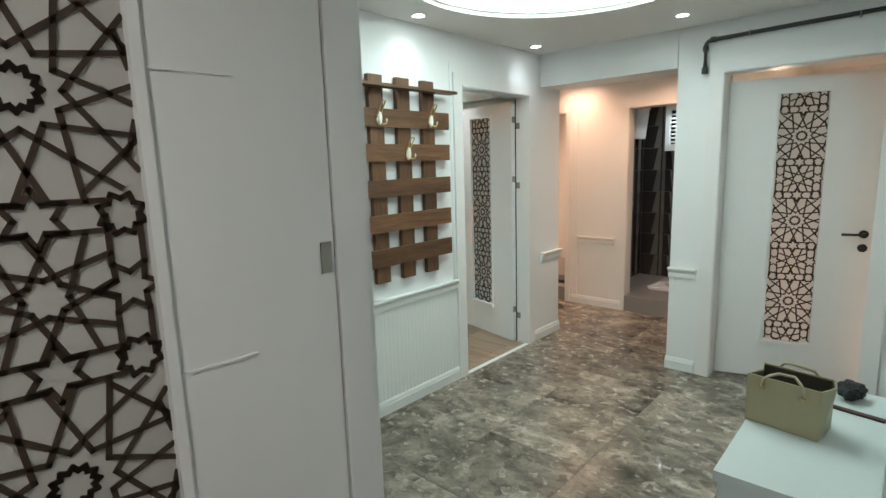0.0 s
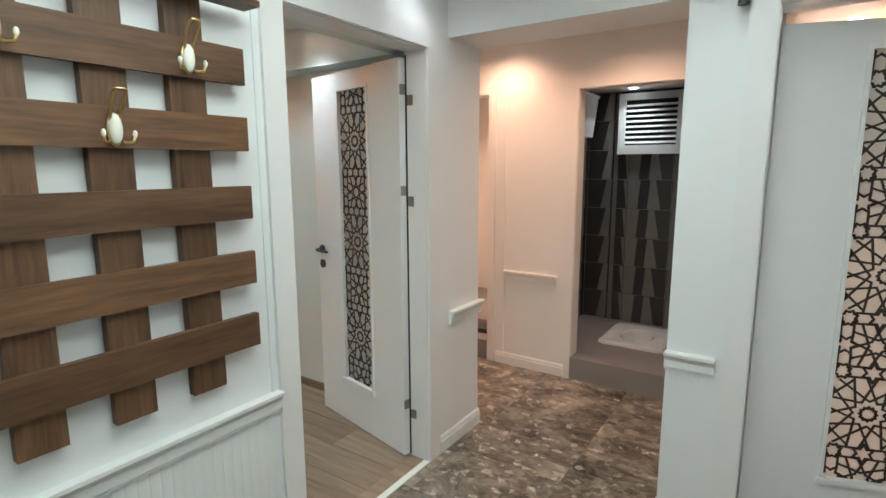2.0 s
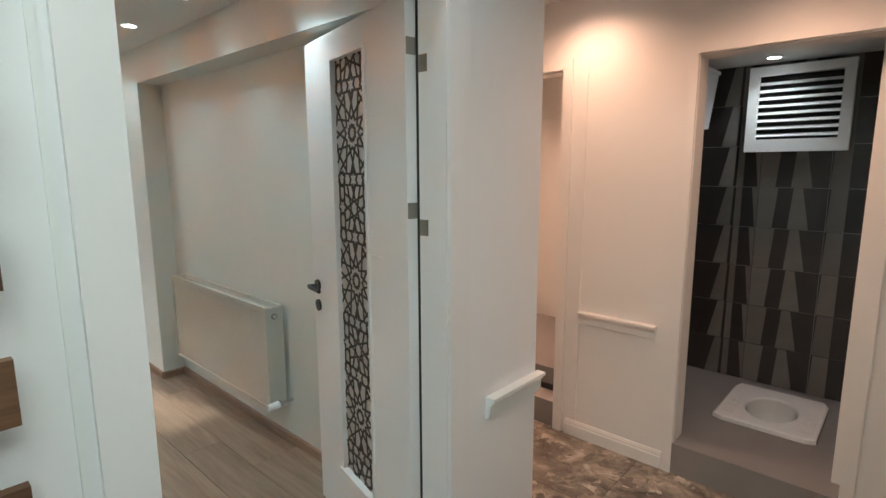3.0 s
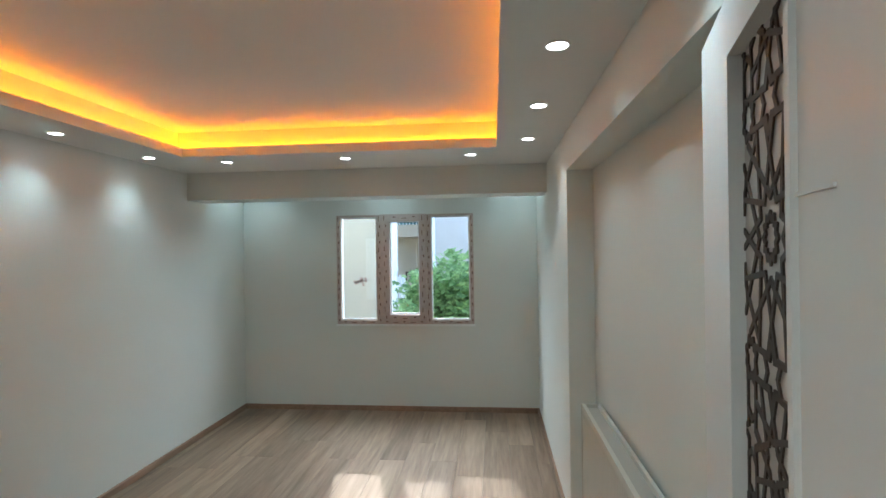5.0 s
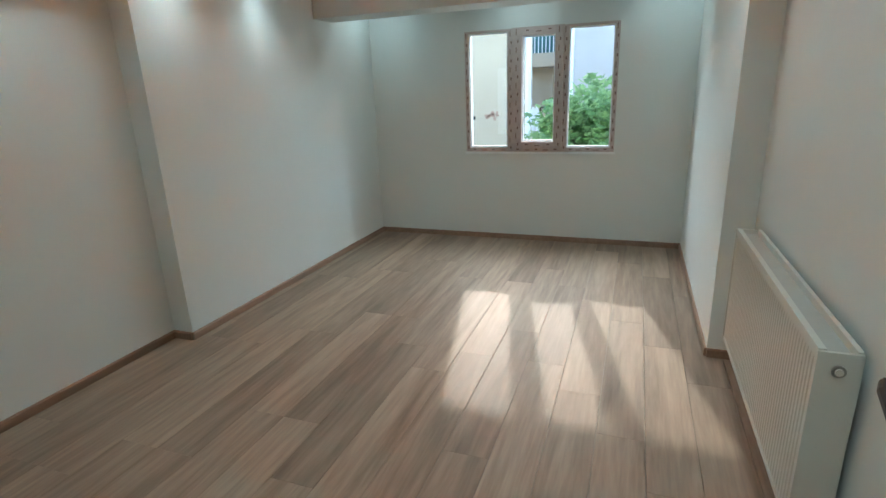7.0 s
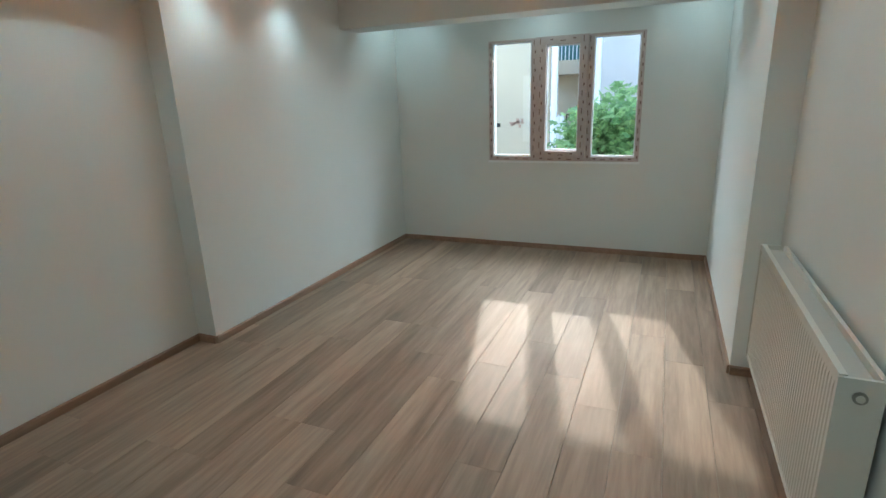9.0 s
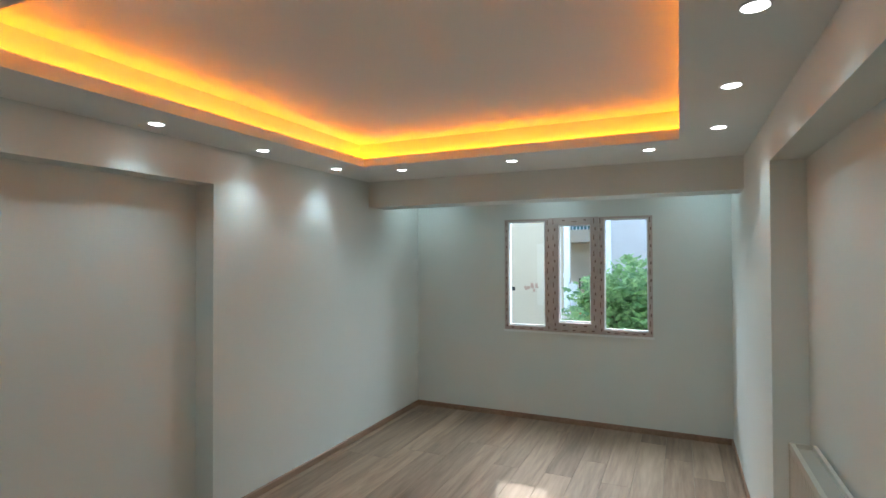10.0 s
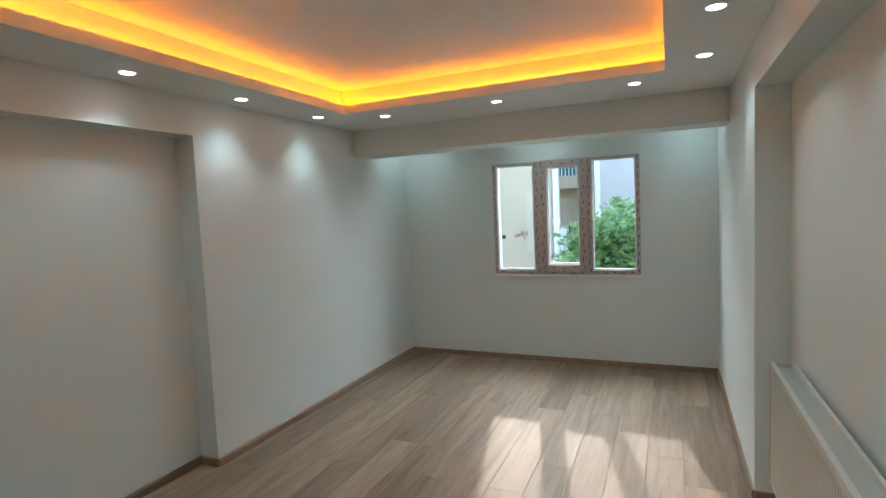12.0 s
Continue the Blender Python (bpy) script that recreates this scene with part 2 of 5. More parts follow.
M_CHROME = mat("chrome", (0.7, 0.7, 0.7), 0.15, metal=1.0)
M_PVC = mat("white_pvc", (0.80, 0.82, 0.82), 0.3)
M_FILM = mat("protective_film", (0.50, 0.405, 0.37), 0.4, vary=0.2, scale=25, bump=0.1)
M_FILM_INK = mat("film_print", (0.17, 0.085, 0.07), 0.5, vary=0.25, scale=30)
M_GLASS = glass("window_glass")
M_DARKTILE = mat("dark_wall_tile", (0.045, 0.040, 0.038), 0.22, vary=0.25, scale=9, rand=0.2)
M_LIGHTTILE = mat("grey_tile_inlay", (0.175, 0.160, 0.147), 0.25, vary=0.2, scale=9, rand=0.15)
M_GREYSTONE = mat("grey_stone", (0.25, 0.235, 0.225), 0.30, vary=0.10, scale=5)
M_CERAMIC = mat("white_ceramic", (0.78, 0.78, 0.77), 0.12)
M_BAG = mat("olive_beige_leather", (0.36, 0.32, 0.20), 0.5, vary=0.1, scale=12, bump=0.3, bump_scale=220)
M_BAGIN = mat("bag_lining", (0.05, 0.045, 0.03), 0.8)
M_CLOTH = mat("black_cloth", (0.012, 0.014, 0.016), 0.8, vary=0.3, bump=0.4)
M_STRAP = mat("dark_red_strap", (0.055, 0.020, 0.022), 0.5, vary=0.2)
M_BENCH = mat("white_bench_lacquer", (0.58, 0.635, 0.635), 0.55, vary=0.02)
M_SPOT = glow("spot_diffuser", (0.92, 0.98, 1.0), 4.0)
M_SPOTRING = mat("spot_ring", (0.8, 0.8, 0.8), 0.35)
M_LED = glow("orange_led_tape", ORANGE, 9.8)


def acrylic(name):
    m = bpy.data.materials.new(name)
    m.use_nodes = True
    t = m.node_tree
    out = t.nodes["Material Output"]
    b = t.nodes["Principled BSDF"]
    b.inputs["Base Color"].default_value = (0.78, 0.75, 0.72, 1)
    b.inputs["Roughness"].default_value = 0.35
    tr = t.nodes.new("ShaderNodeBsdfTranslucent")
    tr.inputs[0].default_value = (0.86, 0.80, 0.76, 1)
    mix = t.nodes.new("ShaderNodeMixShader")
    mix.inputs[0].default_value = 0.5
    t.links.new(b.outputs[0], mix.inputs[1])
    t.links.new(tr.outputs[0], mix.inputs[2])
    t.links.new(mix.outputs[0], out.inputs[0])
    return m


def printed_light(name, strength):
    """A lit stretch ceiling with a pale floral print."""
    m = bpy.data.materials.new(name)
    m.use_nodes = True
    t = m.node_tree
    b = t.nodes["Principled BSDF"]
    co = t.nodes.new("ShaderNodeTexCoord")
    v = t.nodes.new("ShaderNodeTexVoronoi")
    v.inputs["Scale"].default_value = 22
    n = t.nodes.new("ShaderNodeTexNoise")
    n.inputs["Scale"].default_value = 30
    t.links.new(co.outputs["Object"], v.inputs["Vector"])
    t.links.new(co.outputs["Object"], n.inputs["Vector"])
    r = t.nodes.new("ShaderNodeValToRGB")
    e = r.color_ramp.elements
    e[0].position, e[0].color = 0.36, (0.50, 0.72, 0.66, 1)
    e[1].position, e[1].color = 0.62, (0.95, 1.0, 0.98, 1)
    t.links.new(n.outputs["Fac"], r.inputs[0])
    t.links.new(r.outputs[0], b.inputs["Emission Color"])
    b.inputs["Emission Strength"].default_value = strength
    return m


M_ACRYL = acrylic("frosted_acrylic")
M_DISC = printed_light("printed_light_panel", 1.6)

# ---- building blocks ----
def add_box(bm, x0, x1, y0, y1, z0, z1, m=None):
    vs = [bm.verts.new((x, y, z)) for x in (x0, x1) for y in (y0, y1) for z in (z0, z1)]
    if m is not None:
        for v in vs:
            v.co = m @ v.co
    for f in ((0, 1, 3, 2), (4, 6, 7, 5), (0, 4, 5, 1), (2, 3, 7, 6), (0, 2, 6, 4), (1, 5, 7, 3)):
        bm.faces.new([vs[i] for i in f])
    return vs


def add_cyl(bm, a, b, r, seg=14, r2=None):
    a, b = Vector(a), Vector(b)
    q = (b - a).to_track_quat("Z", "Y").to_matrix().to_4x4()
    m = Matrix.Translation((a + b) / 2) @ q
    bmesh.ops.create_cone(bm, cap_ends=True, segments=seg, radius1=r, radius2=r if r2 is None else r2, depth=(b - a).length, matrix=m)


def add_tube(bm, pts, r, seg=8):
    """A swept round bar through the points."""
    rings = []
    for i, p in enumerate(pts):
        d = (Vector(pts[min(i + 1, len(pts) - 1)]) - Vector(pts[max(i - 1, 0)])).normalized()
        q = d.to_track_quat("Z", "Y").to_matrix()
        rings.append([bm.verts.new(Vector(p) + q @ Vector((r * math.cos(2 * math.pi * k / seg), r * math.sin(2 * math.pi * k / seg), 0))) for k in range(seg)])
    for a, b in zip(rings, rings[1:]):
        for k in range(seg):
            bm.faces.new((a[k], a[(k + 1) % seg], b[(k + 1) % seg], b[k]))
    bm.faces.new(rings[0][::-1])
    bm.faces.new(rings[-1])


def add_profile(bm, pts, m, length):
    """A profile (u, v) drawn along local z for a length, laid by m."""
    a = [bm.verts.new(m @ Vector((u, v, 0))) for u, v in pts]
    b = [bm.verts.new(m @ Vector((u, v, length))) for u, v in pts]
    n = len(pts)
    for i in range(n):
        bm.faces.new((a[i], a[(i + 1) % n], b[(i + 1) % n], b[i]))
    bm.faces.new(a[::-1])
    bm.faces.new(b)


def bevel(bm, width, seg=2, angle=30):
    es = [e for e in bm.edges if len(e.link_faces) == 2 and e.calc_face_angle(0) > radians(angle)]
    bmesh.ops.bevel(bm, geom=es, offset=width, segments=seg, affect="EDGES", profile=0.7, clamp_overlap=True)


def finish(bm, name, material, smooth=False):
    bmesh.ops.recalc_face_normals(bm, faces=bm.faces)
    me = bpy.data.meshes.new(name)
    bm.to_mesh(me)
    bm.free()
    me.materials.append(material)
    if smooth:
        me.polygons.foreach_set("use_smooth", [True] * len(me.polygons))
    return me


def part(name, bm, material, parent=None, label="", smooth=False):
    ob = new(name, finish(bm, name, material, smooth))
    if parent is not None:
        ob.parent = parent
    if label:
        tagged(ob, label)
    return ob


def boxes(name, material, rows, parent=None, bev=0.0, m=None):
    bm = bmesh.new()
    for r in rows:
        add_box(bm, *r, m=m)
    if bev:
        bevel(bm, bev)
    return part(name, bm, material, parent)


def setting(name, material, rows, label, category, bev=0.0):
    return tagged(boxes(name, material, rows, None, bev), label, category, kind="structure")


def thing(name, label, category, group="", at=None):
    ob = new(name)
    ob.empty_display_size = 0.1
    if at is not None:
        ob.matrix_world = at
    return tagged(ob, label, category, group)


# ---- large structure ----
XH, XR = -0.02, -0.128           # hall face and room face of the coat-rack wall
TOP = 2.80
CH, CR = 2.45, 2.375             # hall ceiling, room ceiling
XWIN = -5.20
setting("wall_west", M_HALL, [
    (XR, XH, -1.93, 0.235, 0, TOP), (XR, XH, 0.235, 1.13, 2.13, TOP), (XR, XH, 1.13, 1.62, 0, TOP)],
    "white painted hall wall with a doorway", "wall")
setting("wall_north", M_HALL, [
    (XH, 1.085, 1.30, 1.62, 2.19, TOP), (1.085, 1.36, 1.31, 1.45, 0, TOP), (1.36, 2.25, 1.31, 1.45, 2.145, TOP), (2.25, 2.55, 1.31, 1.45, 0, TOP)],
    "white painted hall wall with wide opening and doorway", "wall")
setting("wall_east", M_HALL, [(2.42, 2.55, -1.93, 1.31, 0, TOP)], "white painted hall side wall", "wall")
setting("wall_south", M_HALL, [
    (0.2, 1.53, -2.000, -1.93, 0, TOP), (1.53, 2.45, -2.000, -1.93, 2.13, TOP), (2.45, 3.5, -2.000, -1.93, 0, TOP), (XR, 0.2, -2.000, -1.93, 0, TOP)],
    "white painted wall with the doorway into the hall", "wall")
setting("wall_entry", M_HALL, [(0.1, 0.2, -4.4, -2.012, 0, TOP), (3.5, 3.6, -4.4, -1.93, 0, TOP), (0.1, 3.6, -4.5, -4.4, 0, TOP)],
    "plain white walls of the room before the hall", "wall")
for row in ((-1.72, -1.60, 1.62, 2.58, 0, TOP), (1.30, 1.40, 1.45, 2.58, 0, TOP), (-1.72, XR, 1.58, 1.62, 0, TOP),
            (-1.72, -1.35, 2.58, 2.70, 0, TOP), (-1.35, -0.45, 2.58, 2.70, 2.11, TOP), (-0.45, 0.19, 2.58, 2.70, 0, TOP),
            (0.19, 0.93, 2.58, 2.70, 2.10, TOP), (0.93, 1.40, 2.58, 2.70, 0, TOP)):
    setting("wall_inner_hall", M_INNER, [row], "cream painted inner hall wall in warm light", "wall")
setting("wall_side_room", M_INNER, [(-1.72, -1.62, 2.70, 4.2, 0, TOP), (-1.72, -0.2, 4.2, 4.3, 0, TOP), (-0.20, -0.16, 2.70, 4.2, 0, TOP)],
    "plain cream walls beyond the inner doorway", "wall")
setting("wall_wc", M_GREYSTONE, [(-0.16, -0.10, 2.70, 3.86, 0, TOP), (-0.10, 1.0, 3.77, 3.86, 0, TOP), (1.0, 1.1, 2.70, 3.86, 0, TOP)],
    "washroom wall behind the tiles", "wall")
setting("wall_far_room", M_INNER, [(1.30, 1.40, 2.70, 5.0, 0, TOP), (4.2, 4.3, 1.45, 5.0, 0, TOP), (1.30, 4.3, 5.0, 5.1, 0, TOP), (2.55, 4.2, 1.35, 1.45, 0, TOP)],
    "plain cream walls of the room behind the ajar door", "wall")
# living room
NL, NR = 0.155, 0.155
YL, YR = -1.837, 1.272
setting("wall_living_left", M_ROOM, [(XWIN - 0.25, -2.37, YL - 0.30, YL, 0, TOP)], "pale grey painted wall beside a shallow niche", "wall", bev=0.003)
setting("wall_niche_left", M_ROOM, [(-2.37, XR, YL - 0.30, YL - NL, 0, 2.135)], "pale grey painted back of a shallow niche", "wall")
setting("ceiling_beam_left", M_ROOM, [(-2.37, XR, YL - 0.30, YL, 2.135, TOP)], "pale grey painted beam over the shallow niche", "beam", bev=0.003)
setting("wall_living_right", M_ROOM, [(XWIN - 0.25, -3.036, YR, YR + 0.30, 0, TOP)], "pale grey painted wall beside the radiator niche", "wall", bev=0.003)
setting("wall_niche_right", M_ROOM, [(-3.036, XR, YR + NR, YR + 0.30, 0, 2.146)], "pale grey painted back of the radiator niche", "wall")
setting("ceiling_beam_right", M_ROOM, [(-3.036, XR, YR, YR + 0.30, 2.146, TOP)], "pale grey painted beam over the radiator niche", "beam", bev=0.003)
WY0, WY1, WZ0, WZ1 = -0.815, 0.625, 0.905, 2.045
setting("wall_window", M_ROOM, [
    (XWIN - 0.25, XWIN, YL, WY0, 0, TOP), (XWIN - 0.25, XWIN, WY1, YR, 0, TOP), (XWIN - 0.25, XWIN, WY0, WY1, 0, WZ0), (XWIN - 0.25, XWIN, WY0, WY1, WZ1, TOP)],
    "pale grey painted wall with a three-part window", "wall")
setting("wall_living_door", M_ROOM, [
    (XR - 0.012, XR - 0.002, YL - NL, 0.14, 0, CR), (XR - 0.012, XR - 0.002, 0.14, 1.13, 2.20, CR), (XR - 0.012, XR - 0.002, 1.22, YR + NR, 0, CR)],
    "pale grey plaster on the door wall", "wall")
setting("ceiling_beam_window", M_ROOM, [(-4.48, -4.18, YL, YR, 2.136, TOP)], "boxed pale grey beam before the window", "beam", bev=0.003)
setting("ceiling_bay", M_CEIL, [(XWIN, -4.48, YL, YR, 2.56, TOP)], "white ceiling of the window bay", "ceiling")
setting("ceiling_beam_door", M_ROOM, [(-0.315, XR - 0.012, YL, YR, 2.135, TOP)], "boxed pale grey beam over the door", "beam", bev=0.003)

# ceilings
def hall_ceiling():
    bm = bmesh.new()
    cx, cy, r = 1.10, -0.27, 0.785
    x0, x1, y0, y1 = XH, 2.42, -1.93, 1.30
    n = 96
    ring, top, edge = [], [], []
    for k in range(n):
        a = 2 * math.pi * k / n
        d = Vector((math.cos(a), math.sin(a)))
        s = min(((x1 - cx) / d.x if d.x > 1e-9 else (x0 - cx) / d.x if d.x < -1e-9 else 1e9),
                ((y1 - cy) / d.y if d.y > 1e-9 else (y0 - cy) / d.y if d.y < -1e-9 else 1e9))
        ring.append(bm.verts.new((cx + r * d.x, cy + r * d.y, CH)))
        top.append(bm.verts.new((cx + r * d.x, cy + r * d.y, CH + 0.12)))
        edge.append(bm.verts.new((cx + s * d.x, cy + s * d.y, CH)))
    for k in range(n):
        j = (k + 1) % n
        bm.faces.new((ring[k], ring[j], edge[j], edge[k]))
        bm.faces.new((ring[k], top[k], top[j], ring[j]))
    for x in (x0, x1):
        for y in (y0, y1):
            a = math.atan2(y - cy, x - cx) % (2 * math.pi)
            k = int(a / (2 * math.pi) * n)
            v = bm.verts.new((x, y, CH))
            bm.faces.new((edge[k], edge[(k + 1) % n], v))
    ob = part("ceiling_hall", bm, M_CEIL)
    tagged(ob, "white plasterboard ceiling with a round recess", "ceiling", kind="structure")
    setting("ceiling_hall_slab", M_CEIL, [(XR, 2.55, -1.93, 1.62, CH + 0.14, TOP + 0.1)], "plain slab above the hall ceiling", "ceiling")
    panel = thing("round_ceiling_light", "round lit stretch ceiling panel with pale floral print", "ceiling light", at=Matrix.Translation((cx, cy, CH + 0.03)))
    bm = bmesh.new()
    bmesh.ops.create_circle(bm, cap_ends=True, segments=96, radius=r - 0.012)
    part("diffuser", bm, M_DISC, panel)
    bm = bmesh.new()
    for k in range(n):
        a, b = 2 * math.pi * k / n, 2 * math.pi * (k + 1) / n
        q = [bm.verts.new((rr * math.cos(t), rr * math.sin(t), z)) for t in (a, b) for rr, z in ((r - 0.014, -0.004), (r - 0.001, -0.004), (r - 0.001, 0.01), (r - 0.014, 0.01))]
        for i in range(4):
            bm.faces.new((q[i], q[(i + 1) % 4], q[4 + (i + 1) % 4], q[4 + i]))
    part("rim", bm, M_SPOTRING, panel)


hall_ceiling()
TX0, TX1, TY0, TY1 = -3.43, -0.79, -1.405, 0.860   # tray opening
LIP, CO, TZ = 0.065, 0.10, 2.575                    # lip, cove depth, upper ceiling
setting("ceiling_living", M_CEIL, [
    (-4.18, TX0, YL, YR, CR, CR + LIP), (TX1, -0.315, YL, YR, CR, CR + LIP), (TX0, TX1, YL, TY0, CR, CR + LIP), (TX0, TX1, TY1, YR, CR, CR + LIP)],
    "grey-white dropped ceiling border with a tray recess", "ceiling")
setting("ceiling_tray", M_CEIL, [
    (-4.18, -0.315, YL, YR, TZ, TOP), (-4.18, TX0 - CO, YL, YR, CR + LIP, TZ), (TX1 + CO, -0.315, YL, YR, CR + LIP, TZ),
    (TX0 - CO, TX1 + CO, YL, TY0 - CO, CR + LIP, TZ), (TX0 - CO, TX1 + CO, TY1 + CO, YR, CR + LIP, TZ)],
    "raised tray ceiling glowing orange from hidden tape lights", "ceiling")
setting("ceiling_inner_hall", M_CEIL, [(-1.72, 1.40, 1.62, 2.58, CH, TOP), (-1.72, -0.2, 2.70, 4.3, CH, TOP)], "white inner hall ceiling", "ceiling")
setting("ceiling_wc", M_CEIL, [(-0.10, 1.0, 2.70, 3.77, 2.19, TOP)], "white washroom ceiling", "ceiling")
setting("ceiling_entry", M_CEIL, [(0.1, 3.6, -4.5, -1.93, CH, TOP)], "white ceiling before the hall", "ceiling")
setting("ceiling_far_room", M_CEIL, [(1.40, 4.3, 1.45, 3.14, 2.40, 2.46), (1.40, 4.3, 3.14, 5.1, 2.52, TOP), (1.40, 4.3, 1.45, 3.14, 2.46, TOP)], "white ceiling of the far room", "ceiling")
setting("floor_base", M_GROUT, [(-5.6, 4.4, -4.6, 5.2, -0.25, -0.010)], "screed under the floors", "floor")
setting("floor_wc", M_GREYSTONE, [(-0.10, 0.385, 2.70, 3.77, -0.01, 0.150), (0.655, 1.0, 2.70, 3.77, -0.01, 0.150), (0.385, 0.655, 2.70, 3.125, -0.01, 0.150), (0.385, 0.655, 3.495, 3.77, -0.01, 0.150), (0.185, 0.935, 2.565, 2.70, -0.01, 0.165)], "raised grey stone washroom floor and sill", "floor", bev=0.004)
setting("floor_side_room", M_GREYSTONE, [(-1.62, -0.2, 2.60, 4.2, -0.01, 0.150)], "raised stone step beyond the inner doorway", "floor", bev=0.004)

# tape lights in the cove
tape = thing("led_tape", "orange tape light hidden in the ceiling cove", "led strip")
for r in ((TX0 - CO + 0.020, TX0 - CO + 0.034, TY0 - CO + 0.020, TY1 + CO - 0.020), (TX1 + CO - 0.034, TX1 + CO - 0.020, TY0 - CO + 0.020, TY1 + CO - 0.020),
          (TX0 - CO + 0.034, TX1 + CO - 0.034, TY0 - CO + 0.020, TY0 - CO + 0.034)):
    boxes("tape_run", M_LED, [(*r, CR + LIP + 0.002, CR + LIP + 0.008)], tape)
boxes("tape_run", glow("dim_orange_led_tape", ORANGE, 3.6), [(TX0 - CO + 0.034, TX1 + CO - 0.034, TY1 + CO - 0.034, TY1 + CO - 0.020, CR + LIP + 0.002, CR + LIP + 0.008)], tape)
far_tape = thing("led_tape", "orange tape light at the far room ceiling", "led strip")
boxes("tape_run", glow("amber_led_tape", (1.0, 0.52, 0.02), 0.8), [(1.76, 3.6, 3.08, 3.12, 2.36, 2.398)], far_tape)


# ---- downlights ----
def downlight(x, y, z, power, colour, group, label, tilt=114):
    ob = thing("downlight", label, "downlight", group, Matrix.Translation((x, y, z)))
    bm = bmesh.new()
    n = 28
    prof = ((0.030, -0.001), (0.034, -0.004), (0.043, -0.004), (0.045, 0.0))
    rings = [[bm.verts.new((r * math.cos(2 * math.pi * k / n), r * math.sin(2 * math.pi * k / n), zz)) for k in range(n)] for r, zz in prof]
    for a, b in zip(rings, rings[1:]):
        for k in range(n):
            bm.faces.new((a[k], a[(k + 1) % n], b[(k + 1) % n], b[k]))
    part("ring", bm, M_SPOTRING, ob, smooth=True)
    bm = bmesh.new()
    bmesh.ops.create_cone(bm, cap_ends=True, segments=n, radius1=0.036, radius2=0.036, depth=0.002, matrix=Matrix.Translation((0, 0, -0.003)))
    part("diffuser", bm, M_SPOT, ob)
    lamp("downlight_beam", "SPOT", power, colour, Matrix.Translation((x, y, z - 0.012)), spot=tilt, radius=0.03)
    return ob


for x in (-1.08, -1.83, -2.60, -3.405):
    downlight(x, -1.645, CR, P_ROOM, COOL, "living room downlights", "small round white recessed ceiling spot, lit")
for x in (-0.92, -1.67, -2.42, -3.19):
    downlight(x, 1.057, CR, 7.5 if x > -1 else P_ROOM, COOL, "living room downlights", "small round white recessed ceiling spot, lit")
for y in (-1.60, -0.27, 1.05):
    downlight(-4.84, y, 2.56, 4.2, COOL, "window bay downlights", "small round white spot in the window bay ceiling, lit", 140)
for y in (-1.20, -0.27, 0.675):
    downlight(-3.68, y, CR, P_ROOM, COOL, "living room downlights", "small round white recessed ceiling spot, lit")
downlight(-0.562, -0.245, CR, 12.0, COOL, "living room downlights", "small round white recessed ceiling spot, lit")
for x, y in ((0.125, -0.28), (0.135, 0.985), (1.22, 0.94)):
    downlight(x, y, CH, P_HALL, HALL_LIGHT, "hall downlights", "small round white recessed ceiling spot, lit", 128)
# both out of view; the second is added to even the wall's light
for x, y in ((-0.30, 2.30), (0.62, 2.12)):
    downlight(x, y, CH, P_INNER, WARM, "inner hall downlights", "small warm ceiling spot out of view, lit", 150)
downlight(0.324, 3.56, 2.19, P_WC, (0.9, 0.97, 1.0), "washroom downlights", "small round white washroom ceiling spot, lit", 128)
# unseen spot added to brighten the space beyond the inner doorway
downlight(-0.75, 3.3, CH, 34.0, WARM, "inner hall downlights", "small warm ceiling spot out of view, lit", 150)
# never in view: spot added to brighten the open leaf and entry
downlight(2.1, -3.1, CH, 16.0, (1.0, 0.95, 0.90), "entry downlights", "unseen ceiling spot added to light the space before the hall", 168)
downlight(1.70, 3.02, 2.40, 150.0, (1.0, 0.68, 0.54), "far room downlights", "small recessed spot in the far room, lit", 128)


# ---- door leaves with fretwork ----
def clip(a, b, w, h):
    """The stretch of a-b inside the rectangle |x| <= w, 0 <= y <= h."""
    t0, t1 = 0.0, 1.0
    dx, dy = b[0] - a[0], b[1] - a[1]
    for p, q in ((-dx, a[0] + w), (dx, w - a[0]), (-dy, a[1]), (dy, h - a[1])):
        if abs(p) < 1e-12:
            if q < 0:
                return None
        elif p < 0:
            t0 = max(t0, q / p)
        else:
            t1 = min(t1, q / p)
    if t0 >= t1 - 1e-6:
        return None
    return (a[0] + t0 * dx, a[1] + t0 * dy), (a[0] + t1 * dx, a[1] + t1 * dy)


def polar(c, r, deg):
    return (c[0] + r * math.cos(radians(deg)), c[1] + r * math.sin(radians(deg)))


def star(c, n, r1, r0, turn=0.0):
    p = [polar(c, r1 if k % 2 == 0 else r0, turn + 180 * k / n) for k in range(2 * n)]
    return [(p[k], p[(k + 1) % (2 * n)]) for k in range(2 * n)]


